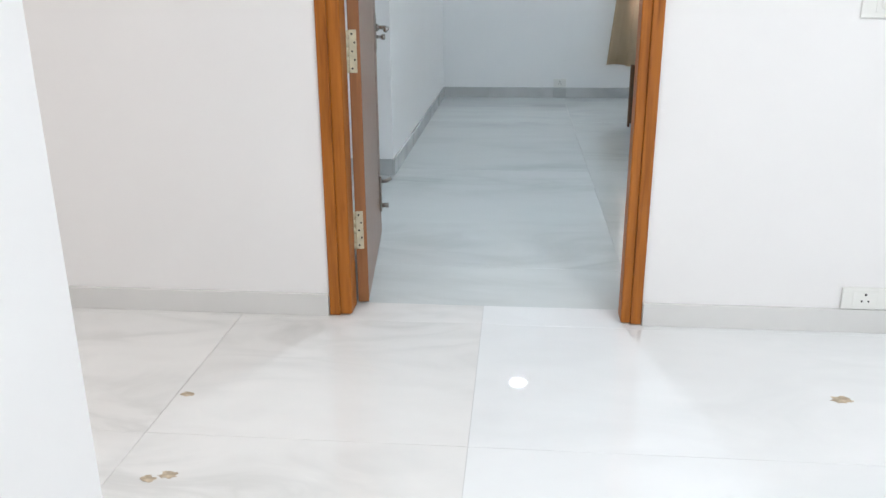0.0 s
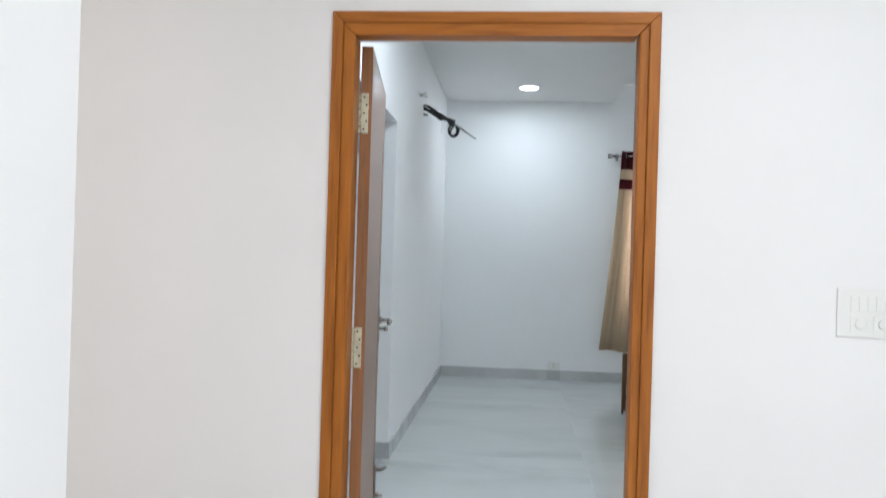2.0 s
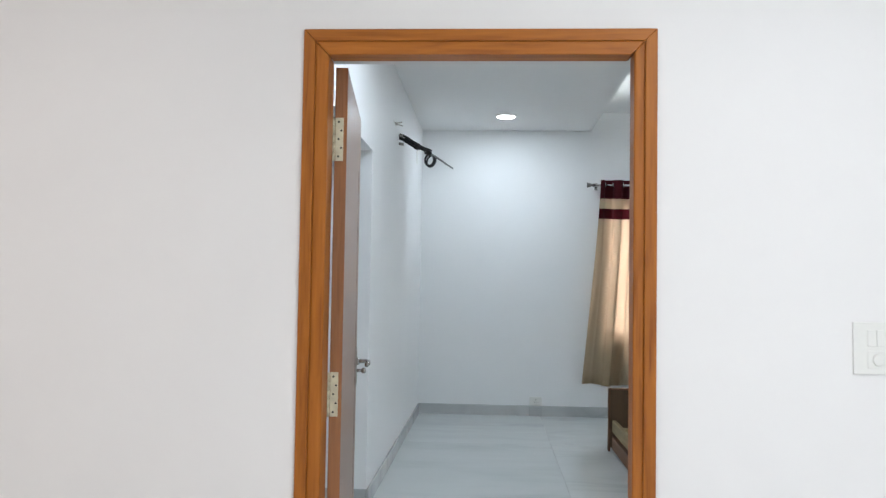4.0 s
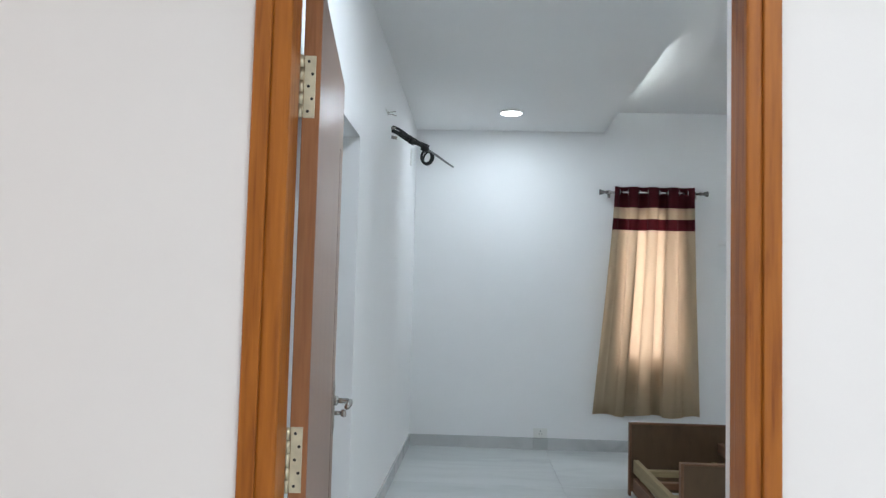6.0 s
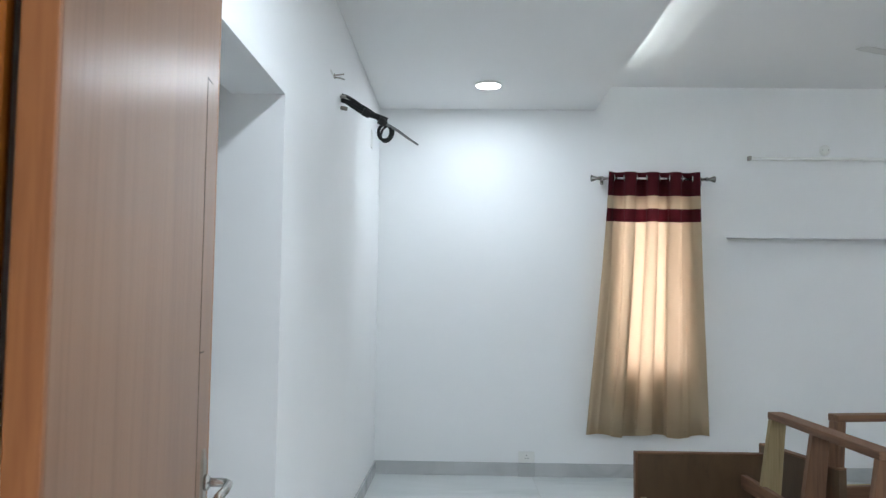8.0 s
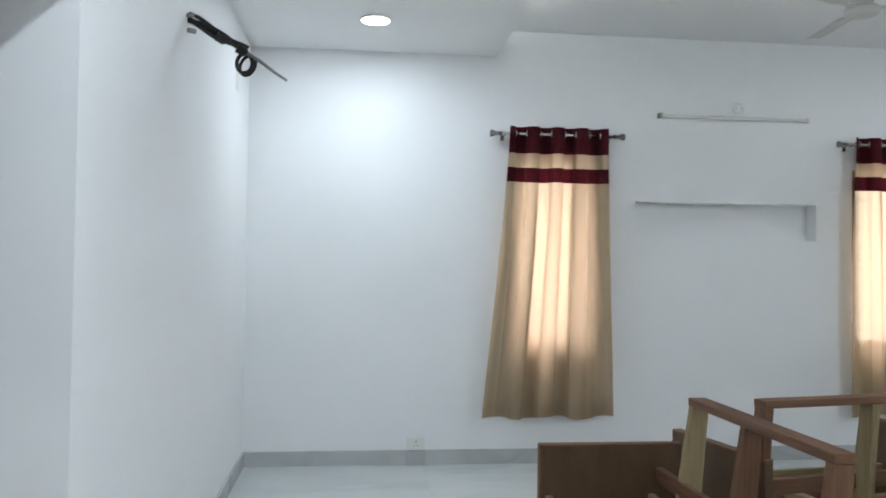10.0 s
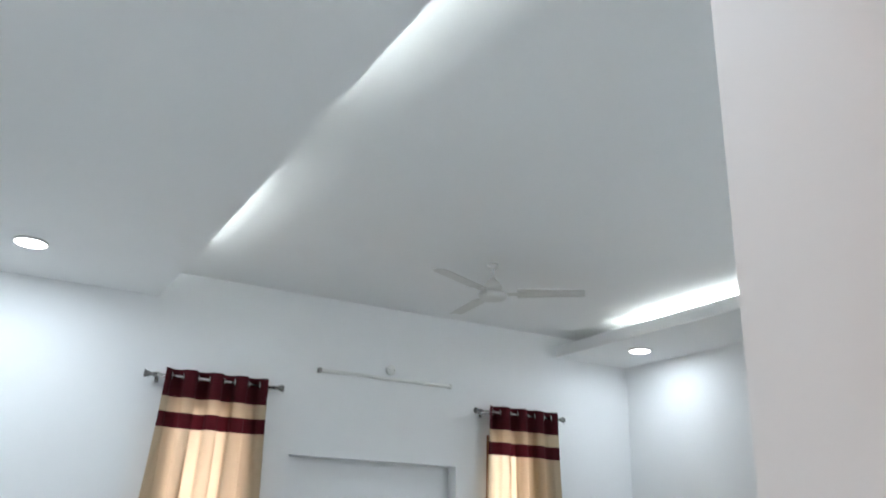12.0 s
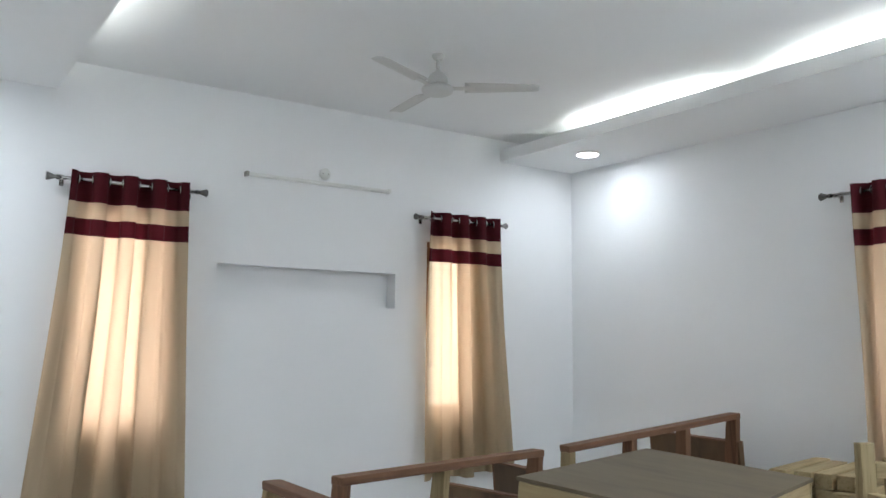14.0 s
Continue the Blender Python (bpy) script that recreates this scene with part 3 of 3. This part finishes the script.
# fittings for the added hall fill lamps, out of view
for x, y in HALL_FILL_LAMPS:
    build_downlight(x, y, 2.9, 0.68)


def build_cove_tube(x, y):
    d = thing("tube_light", (x, y, Z_FALSE + 0.015), 0, "lit tube lamp lying hidden in the ceiling cove", "tube light", "cove tube lights")
    part("batten", bm_box(-0.02, -0.6, 0, 0.02, 0.6, 0.011, bevel=0.003), PLASTIC, d)
    bm = bmesh.new()
    rod(bm, (0, -0.57, 0.0205), (0, 0.57, 0.0205), 0.009)
    part("tube", bm, TUBE_GLOW, d, "glowing glass tube", True)


for x, y in TUBES:
    build_cove_tube(x, y)


def build_wall_batten():
    d = thing("tube_batten", (2.185, Y_BACK, 2.487), 0, "slim white unlit tube fitting fixed along the wall", "tube light")
    L = 1.135
    part("batten", bm_box(0.0, -0.028, -0.012, L, 0, 0.014, bevel=0.004), PLASTIC, d)
    bm = bmesh.new()
    rod(bm, (0.012, -0.036, -0.004), (L - 0.012, -0.036, -0.004), 0.010)
    part("tube", bm, PLASTIC, d, "unlit frosted tube", True)
    for x, mat in ((-0.006, NICKEL), (L - 0.016, PLASTIC)):
        part("end_cap", bm_box(x, -0.048, -0.017, x + 0.022, 0, 0.017, bevel=0.004), mat, d, "end cap of the fitting")


build_wall_batten()


def build_rose():
    d = thing("junction_cap", (2.785, Y_BACK, 2.56), 0, "small round white electrical cap on the wall", "junction box")
    bm = bmesh.new()
    turned(bm, [(0.042, 0), (0.042, 0.016), (0.036, 0.024), (0.010, 0.026)], Matrix.Rotation(math.pi / 2, 4, "X"))
    part("cap", bm, PLASTIC, d, smooth=True)
    for x in (-0.022, 0.022):
        part("screw", turned(bmesh.new(), [(0.004, 0), (0.004, 0.003)], Matrix.Translation((x, -0.0235, 0)) @ Matrix.Rotation(math.pi / 2, 4, "X"), 10), NICKEL, d)


build_rose()


def build_hall_cap():
    d = thing("junction_cap", (-0.181, Y_OUT, 2.378), 0, "round white cover plate with one screw above the door", "junction box")
    bm = bmesh.new()
    turned(bm, [(0.034, 0), (0.034, 0.0004), (0.030, 0.0012), (0.008, 0.0014)], Matrix.Rotation(math.pi / 2, 4, "X"))
    part("cap", bm, HALL_PAINT, d, smooth=True)
    part("screw", turned(bmesh.new(), [(0.004, 0), (0.004, 0.002)], Matrix.Translation((-0.004, -0.0012, -0.004)) @ Matrix.Rotation(math.pi / 2, 4, "X"), 10), NICKEL, d)


build_hall_cap()


def build_fan(x, y, z, first):
    f = thing("ceiling_fan", (x, y, z), 0, "white three-bladed ceiling fan at rest", "ceiling fan")
    up = Z_CEIL - z
    part("downrod", rod(bmesh.new(), (0, 0, 0.08), (0, 0, up - 0.004), 0.011), FAN_WHITE, f, smooth=True)
    part("canopy", turned(bmesh.new(), [(0.013, up - 0.032), (0.026, up - 0.028), (0.038, up - 0.010), (0.038, up - 0.001)]), FAN_WHITE, f, smooth=True)
    part("shroud", turned(bmesh.new(), [(0.052, 0.022), (0.060, 0.035), (0.058, 0.06), (0.045, 0.085), (0.022, 0.10), (0.014, 0.112)]), FAN_WHITE, f, "domed white shroud", True)
    # solid ring whose dark colour stands for the shade under the shroud
    part("gap_shade_ring", turned(bmesh.new(), [(0.046, 0.012), (0.046, 0.0225)]), DARK, f, "dark ring for the shade in the ventilation gap", True)
    part("motor", turned(bmesh.new(), [(0.03, -0.040), (0.068, -0.038), (0.088, -0.028), (0.096, -0.012), (0.094, 0.002), (0.080, 0.012), (0.050, 0.013)], seg=40), FAN_WHITE, f, "white motor housing", True)
    for k in range(3):
        a = radians(first + 120 * k)
        bm = bmesh.new()
        # a twisted blade, wider at its root
        rows = []
        for i in range(13):
            s = i / 12
            r = 0.16 + 0.44 * s
            w = (0.062 - 0.012 * s) * (1 if i < 12 else 0.86)
            tilt = -radians(10 - 4 * s)
            rows.append([(r, w * q * math.cos(tilt), 0.003 + w * q * math.sin(tilt) + 0.006 * (1 - q * q)) for q in (-1, -0.6, 0, 0.6, 1)])
        top = [[bm.verts.new((p[0], p[1], p[2] + 0.0018)) for p in r_] for r_ in rows]
        low = [[bm.verts.new((p[0], p[1], p[2] - 0.0018)) for p in r_] for r_ in rows]
        for i in range(12):
            for j in range(4):
                bm.faces.new((top[i][j], top[i + 1][j], top[i + 1][j + 1], top[i][j + 1]))
                bm.faces.new((low[i][j + 1], low[i + 1][j + 1], low[i + 1][j], low[i][j]))
            bm.faces.new((top[i][0], low[i][0], low[i + 1][0], top[i + 1][0]))
            bm.faces.new((top[i + 1][4], low[i + 1][4], low[i][4], top[i][4]))
        for j in range(4):
            bm.faces.new((top[0][j], top[0][j + 1], low[0][j + 1], low[0][j]))
            bm.faces.new((top[12][j + 1], top[12][j], low[12][j], low[12][j + 1]))
        bmesh.ops.rotate(bm, verts=bm.verts, cent=(0, 0, 0), matrix=Matrix.Rotation(a, 3, "Z"))
        blade = part("blade", bm, FAN_WHITE, f, "white metal fan blade", True)
        bm = bmesh.new()
        box(bm, 0.08, -0.022, -0.004, 0.22, 0.022, 0.0005, 0.0015)
        bmesh.ops.rotate(bm, verts=bm.verts, cent=(0, 0, 0), matrix=Matrix.Rotation(radians(-7), 3, "X"))
        bmesh.ops.rotate(bm, verts=bm.verts, cent=(0, 0, 0), matrix=Matrix.Rotation(a, 3, "Z"))
        part("blade_arm", bm, FAN_WHITE, blade)


build_fan(2.82, 7.62, 2.85, -36)


# ---- electrical plates ----
def build_switchboard():
    s = thing("switchboard", (1.088, Y_OUT, 1.050), 0, "white modular switchboard flush on the hall wall", "switchboard")
    part("plate", bm_box(0, -0.007, 0, 0.29, 0, 0.158, bevel=0.003), PLASTIC, s)
    for k in range(8):
        x = 0.042 + k * 0.027
        part("switch", bm_box(x, -0.0095, 0.085, x + 0.0245, -0.0055, 0.135, bevel=0.002), PLASTIC, s, "white rocker switch")
    for k in range(3):
        x = 0.042 + k * 0.074
        part("socket_face", bm_box(x, -0.0085, 0.018, x + 0.066, -0.0055, 0.072, bevel=0.002), PLASTIC, s)
        bm = bmesh.new()
        turned(bm, [(0.019, 0), (0.019, 0.003), (0.016, 0.004)], Matrix.Translation((x + 0.033, -0.0083, 0.044)) @ Matrix.Rotation(math.pi / 2, 4, "X"), 20)
        part("dial", bm, PLASTIC, s, smooth=True)


def build_socket(at, w, h):
    s = thing("wall_socket", at, 0, "white plastic power socket just above the skirting", "socket", "low wall sockets")
    part("plate", bm_box(0, -0.012, 0, w, 0, h, bevel=0.004), PLASTIC, s)
    part("insert", bm_box(w * 0.24, -0.0145, h * 0.14, w * 0.78, -0.0105, h * 0.86, bevel=0.002), PLASTIC, s)
    cx, cz = w * 0.51, h * 0.5
    # no real holes: dark discs paint in the shade of the pin holes
    for dx, dz, r in ((0, 0.016, 0.0042), (-0.011, -0.008, 0.0034), (0.011, -0.008, 0.0034)):
        bm = bmesh.new()
        turned(bm, [(r, 0), (r, 0.0012)], Matrix.Translation((cx + dx, -0.0143, cz + dz)) @ Matrix.Rotation(math.pi / 2, 4, "X"), 12)
        part("hole_shade", bm, DARK, s, "dark disc for the shade in a pin hole")


build_switchboard()
build_socket((1.165, Y_OUT, 0.087), 0.15, 0.078)
build_socket((0.395, Y_BACK, 0.102), 0.125, 0.085)
solid("trim_socket", bm_box(0.392, Y_BACK - 0.034, 0.0, 0.523, Y_BACK - 0.0145, 0.098, bevel=0.003), GREY_MARBLE, "raised grey marble piece under the socket", "trim")


# ---- cables left for an air conditioner ----
def build_cables():
    c = thing("cable_bundle", (X_LEFT, 6.926, 2.412), 0, "taped bundle of black cables sticking out of the wall", "cables")
    tip, bend = Vector((0.41, 0.16, -0.212)), Vector((0.238, 0.11, -0.108))
    for k, (dx, dz, r) in enumerate(((0, 0, 0.013), (0.006, 0.014, 0.009), (0.004, -0.013, 0.008))):
        pts = []
        for i in range(14):
            s = i / 13
            p = bend * s + Vector((0, 0.02 * math.sin(3.1 * s), 0.016 * math.sin(3.1 * s)))
            pts.append(p + Vector((dx, 0, dz + 0.012 * math.sin(6.3 * s + k) * (k > 0))))
        part("cable", tube(bmesh.new(), pts, r), RUBBER, c, "black sheathed cable", True)
    part("cable", tube(bmesh.new(), [bend * 0.95, bend.lerp(tip, 0.35) + Vector((0, 0, 0.004)), bend.lerp(tip, 0.7), tip], 0.009, r_end=0.005), GREY_WIRE, c, "thin grey cable end", True)
    loop = []
    for i in range(25):
        a = 2 * math.pi * i / 24 + 1.5
        loop.append(bend + Vector((0.034 * math.cos(a) - 0.01, 0.012 * math.sin(a), 0.046 * math.sin(a) - 0.045)))
    part("cable", tube(bmesh.new(), loop, 0.009), RUBBER, c, "coiled black cable loop", True)
    part("cable", tube(bmesh.new(), [p + Vector((0.012, 0.014, -0.006 - 0.01 * math.sin(0.26 * k))) for k, p in enumerate(loop)], 0.007), RUBBER, c, "coiled black cable loop", True)
    arc = [bend * (k / 12) + Vector((0.0, 0.0, 0.030 * math.sin(math.pi * k / 12))) for k in range(13)]
    part("cable", tube(bmesh.new(), arc, 0.005), RUBBER, c, "thin black cable bowed above the bundle", True)
    for s in (0.55, 0.9):
        p = bend * s
        part("tape", rod(bmesh.new(), p - bend.normalized() * 0.02, p + bend.normalized() * 0.02, 0.021), RUBBER, c, "wound black tape", True)
    part("pipe_stub", rod(bmesh.new(), (-0.001, 0.0, -0.045), (0.036, 0.006, -0.05), 0.011), NICKEL, c, "dull metal pipe stub", True)
    part("pipe_stub", rod(bmesh.new(), (-0.001, -0.022, 0.010), (0.03, -0.020, 0.012), 0.009), NICKEL, c, "dull metal pipe stub", True)


build_cables()


def build_clip():
    c = thing("wall_clip", (X_LEFT, 6.68, 2.470), 0, "small bent metal clip stuck in the wall", "bracket")
    bm = bmesh.new()
    box(bm, -0.001, -0.016, -0.010, 0.006, 0.016, 0.010, 0.002)
    tube(bm, [(0.004, -0.008, 0.003), (0.028, -0.006, 0.006), (0.048, 0.010, 0.014)], 0.004, 8)
    tube(bm, [(0.004, 0.008, -0.003), (0.030, 0.012, -0.006), (0.050, 0.028, -0.010)], 0.004, 8)
    part("clip", bm, NICKEL, c)
    bm = bmesh.new()
    box(bm, -0.001, -0.115, -0.010, 0.0012, -0.03, 0.006, 0.0005)
    part("filler", bm, SMUDGE, c, "patch of rough filler")


build_clip()


def build_blank_plate():
    p = thing("blank_plate", (X_LEFT, 8.40, 2.435), 0, "small white blank cover plate flat on the wall", "cover plate")
    part("plate", bm_box(-0.0005, 0, 0, 0.006, 0.09, 0.13, bevel=0.002), PLASTIC, p)


build_blank_plate()


# ---- raw timber seating ----
def plank(name, parent, p0, p1, w, t, mat, label="", up=(0, 0, 1), bevel=0.003):
    """A board from p0 to p1, w wide (across, level) and t thick; its grain runs along it."""
    p0, p1 = Vector(p0), Vector(p1)
    d = (p1 - p0)
    z = d.normalized()
    u = Vector(up)
    x = u.cross(z)
    x = x.normalized() if x.length > 1e-3 else Vector((1, 0, 0))
    y = z.cross(x)
    m = Matrix((x, y, z)).transposed().to_4x4()
    ob = part(name, bm_box(-w / 2, -t / 2, 0, w / 2, t / 2, d.length, bevel=bevel, seg=1), mat, parent, label)
    ob.matrix_local = Matrix.Translation(p0) @ m
    return ob


def build_sofa(at, turn, length, arm_h, back_h, posts, label, rail, post_mats, lift=0.0, depth=0.78):
    """A sofa carcass: local x along the back, y towards the front of the seat."""
    s = thing("sofa_frame", at, turn, label, "sofa frame", "unfinished sofa frames")
    if lift:
        s.matrix_world = pose(*at, 0, -lift, turn)
    L, D = length, depth
    for x in (0.0, L - 0.045):
        arm = part("arm_panel", bm_box(x, 0.0, 0.03, x + 0.045, D, arm_h - 0.012, bevel=0.002), PLY, s, "brown plywood arm panel")
        plank("cap_strip", arm, (x + 0.0225, 0, arm_h - 0.006), (x + 0.0225, D, arm_h - 0.006), 0.05, 0.012, RAW_RED)
        plank("front_strip", arm, (x + 0.0225, D + 0.008, 0.0), (x + 0.0225, D + 0.008, arm_h), 0.05, 0.016, RAW_RED, up=(0, 1, 0))
    # seat base
    for y, z, h, mat in ((D - 0.03, 0.20, 0.09, RAW_PALE), (D - 0.03, 0.07, 0.10, RAW_RED), (0.16, 0.20, 0.09, RAW_PALE), (0.10, 0.06, 0.08, RAW_RED)):
        plank("rail", s, (0.046, y, z), (L - 0.046, y, z), 0.035, h, mat)
    n = 4
    for k in range(n):
        x = 0.18 + (L - 0.36) * k / (n - 1)
        plank("cross_slat", s, (x, 0.18, 0.185), (x, D - 0.05, 0.185), 0.06, 0.04, RAW_PALE if k % 2 else RAW_RED)
    for x in (0.08, L / 2, L - 0.08):
        plank("foot", s, (x, D - 0.08, 0.0), (x, D - 0.08, 0.16), 0.05, 0.05, RAW_PALE, up=(0, 1, 0))
    # raking back posts and the top rail
    for x, mat in zip(posts, post_mats):
        b = bmesh.new()
        box(b, x, 0.0, 0.0, x + 0.045, 0.10, 1.0, 0.003, 1)
        for v in b.verts:
            k = v.co.z
            v.co.y = v.co.y * (1.3 - 0.5 * k) + 0.06 * (1 - k) - 0.005
            v.co.z = k * (back_h - 0.036)
        part("back_post", b, mat, s)
    plank("top_rail", s, (posts[0] - 0.004, 0.035, back_h - 0.018), (posts[-1] + 0.049, 0.035, back_h - 0.018), 0.085, 0.036, rail, "reddish timber top rail")
    plank("back_rail", s, (0.046, 0.12, 0.34), (L - 0.046, 0.12, 0.34), 0.035, 0.075, RAW_RED)
    return s


# the one that faces the passage
build_sofa((1.67, 5.93, 0), 90, 1.47, 0.495, 0.765, (0.0, 0.61, 1.12), "unfinished wooden sofa frame with plywood arms, no cushions", RAW_RED, (RAW_RED, RAW_RED, RAW_PALE), depth=0.718)
# the one behind it, turned towards the back wall
build_sofa((1.90, 6.95, 0), 10.7, 1.43, 0.50, 0.772, (0.0, 0.62, 1.355), "unfinished wooden sofa frame turned to the back wall", RAW_RED, (RAW_RED, RAW_PALE, RAW_RED), depth=0.74)
# a third, tilted on blocks
build_sofa((3.53, 7.19, 0.03), -3, 1.46, 0.57, 0.755, (-0.01, 0.47, 0.93, 1.40), "unfinished wooden sofa frame propped up at one end", RAW_RED, (RAW_PALE, RAW_RED, RAW_RED, RAW_RED), lift=5.2)


def build_block(at, size, turn):
    b = thing("timber_block", at, turn, "rough pale timber block under a sofa frame", "timber block", "propping blocks")
    part("block", bm_box(-size[0] / 2, -size[1] / 2, 0, size[0] / 2, size[1] / 2, size[2], bevel=0.004), RAW_PALE, b)


build_block((4.95, 7.165, 0), (0.14, 0.12, 0.183), -3)
build_block((4.98, 7.70, 0), (0.12, 0.12, 0.183), -3)
build_block((3.56, 7.245, 0), (0.12, 0.12, 0.058), -3)
build_block((3.59, 7.78, 0), (0.12, 0.12, 0.058), -3)


def build_bench():
    """A plywood-topped carcass among the sofas, sagging to its front."""
    t = thing("plywood_bench", (3.40, 6.41, 0), 16.5, "wide bench carcass topped with a brown plywood sheet", "bench")
    W, D, H, slope = 1.34, 0.91, 0.725, 0.075

    def top(y):
        return H + slope * y

    bm = bm_box(-W / 2, -D / 2, H - 0.018, W / 2, D / 2, H, bevel=0.002)
    for v in bm.verts:
        v.co.z += slope * v.co.y
    part("sheet", bm, PLY_TOP, t, "worn brown plywood sheet")
    for y in (-D / 2 + 0.02, D / 2 - 0.02):
        plank("apron", t, (-W / 2 + 0.041, y, top(y) - 0.064), (W / 2 - 0.041, y, top(y) - 0.064), 0.03, 0.085, RAW_PALE)
    for x in (-W / 2 + 0.02, W / 2 - 0.02):
        y0, y1 = -D / 2 + 0.005, D / 2 - 0.005
        plank("apron", t, (x, y0, top(y0) - 0.064), (x, y1, top(y1) - 0.064), 0.03, 0.085, RAW_PALE)
    for x in (-W / 2 + 0.07, W / 2 - 0.07):
        for y in (-D / 2 + 0.07, D / 2 - 0.07):
            plank("leg", t, (x, y, 0), (x, y, top(y) - 0.11), 0.06, 0.06, RAW_PALE, up=(0, 1, 0))
    for x in (-W / 2 + 0.012, W / 2 - 0.012):
        part("side_panel", bm_box(x - 0.006, -D / 2 + 0.10, 0.08, x + 0.006, D / 2 - 0.10, H - 0.15), PLY, t, "brown plywood side panel")


build_bench()


def build_stack():
    s = thing("timber_stack", (4.40, 6.09, 0), 10, "stack of raw pale planks beside the curtain", "timber stack")
    rng = random.Random(5)
    for layer in range(8):
        z = 0.042 + layer * 0.086
        if layer % 2 == 0 and layer < 6:
            for x in (0.08, 0.34, 0.60):
                plank("plank", s, (x, -0.01, z), (x + rng.uniform(-0.02, 0.02), 0.44, z), 0.085, 0.084, RAW_PALE)
        else:
            for y in (0.04, 0.15, 0.26, 0.38):
                plank("plank", s, (rng.uniform(-0.05, 0.03), y, z), (rng.uniform(0.60, 0.70), y + rng.uniform(-0.02, 0.02), z), 0.09, rng.uniform(0.076, 0.084), RAW_PALE)


build_stack()


def build_armchair():
    """Local x along the back, y away from the seat."""
    a = thing("armchair_frame", (4.29, 5.96, 0), -21, "unfinished pale timber armchair frame", "armchair frame")
    for x in (0.0, 0.47):
        plank("back_post", a, (x + 0.04, 0.03, 0), (x + 0.045, 0.05, 0.875), 0.085, 0.05, RAW_PALE, up=(0, 1, 0))
        plank("front_post", a, (x + 0.04, -0.47, 0), (x + 0.04, -0.47, 0.60), 0.07, 0.05, RAW_PALE, up=(0, 1, 0))
        plank("arm_rail", a, (x + 0.04, -0.50, 0.618), (x + 0.04, 0.005, 0.618), 0.055, 0.035, RAW_PALE)
    plank("splat", a, (0.19, 0.03, 0.30), (0.19, 0.045, 0.80), 0.07, 0.025, RAW_PALE, up=(0, 1, 0))
    for y, z in ((0.035, 0.74), (0.03, 0.28), (-0.47, 0.28)):
        plank("cross_rail", a, (0.084, y, z), (0.468, y, z), 0.035, 0.08, RAW_PALE)


build_armchair()


# ---- marks on the floor and walls ----
def build_stain(x, y, r, seed):
    rng = random.Random(seed)
    bm = bmesh.new()
    pts = []
    for i in range(18):
        a = 2 * math.pi * i / 18
        q = r * (0.6 + 0.5 * rng.random())
        pts.append(bm.verts.new((1.35 * q * math.cos(a), q * math.sin(a), 0)))
    bm.faces.new(pts)
    top = bmesh.ops.extrude_face_region(bm, geom=bm.faces[:])
    bmesh.ops.translate(bm, vec=(0, 0, 0.0008), verts=[v for v in top["geom"] if isinstance(v, bmesh.types.BMVert)])
    ob = tagged(new("floor_stain", mesh("floor_stain", bm, STAIN)), "small brown dried spill on the marble floor", "stain", "floor stains")
    ob.location = (x, y, 0.0003)


for i, (x, y, r) in enumerate(((-0.918, 2.713, 0.016), (-0.805, 2.305, 0.019), (-0.850, 2.285, 0.016), (1.007, 2.837, 0.025))):
    build_stain(x, y, r, i)


# ---- floor slabs, last ----
def build_floor(name, x0, y0, x1, y1, xs, ys, mat, label, mottled=None):
    f = thing(name, (0, 0, 0), 0, label, "floor", kind="structure")
    part("bed", bm_box(x0, y0, -0.12, x1, y1, -0.002), GROUT, f)
    gx = [x0] + [x for x in xs if x0 + 0.05 < x < x1 - 0.05] + [x1]
    gy = [y0] + [y for y in ys if y0 + 0.05 < y < y1 - 0.05] + [y1]
    g = 0.0007
    shared = {}
    for a, b in zip(gx, gx[1:]):
        for c, d in zip(gy, gy[1:]):
            kind = mottled if mottled and b < 0.5 else mat
            key = (round(b - a, 3), round(d - c, 3), kind.name)
            if key not in shared:
                w, h = (b - a) / 2 - g, (d - c) / 2 - g
                shared[key] = mesh("slab", bm_box(-w, -h, -0.02, w, h, 0, bevel=0.0006, seg=1), kind)
            ob = new("slab", shared[key])
            ob.location = ((a + b) / 2, (c + d) / 2, 0)
            ob.parent = f


build_floor("floor_hall", HX0, HY0, HX1, 3.47, [-2.72, -1.835, -0.95, -0.066, 1.70, 2.585], [2.495 - 0.92 * k for k in range(5, -1, -1)] + [3.30], SLAB_HALL, "polished white marble slab floor with faint joints", SLAB_MOTTLED)
build_floor("floor_room", X_LEFT - 1.3, 3.47, X_RIGHT, Y_BACK, [0.5 + 1.25 * k for k in range(-2, 5)], [3.9 + 1.83 * k for k in range(4)], SLAB_ROOM, "polished pale grey marble slab floor")
# ground outside
solid("ground", bm_box(-300, -300, -0.6, 300, 300, -0.4), material("dry earth", (0.25, 0.20, 0.15), 0.9, spread=0.3, scale=0.5), "bare ground outside", "ground")
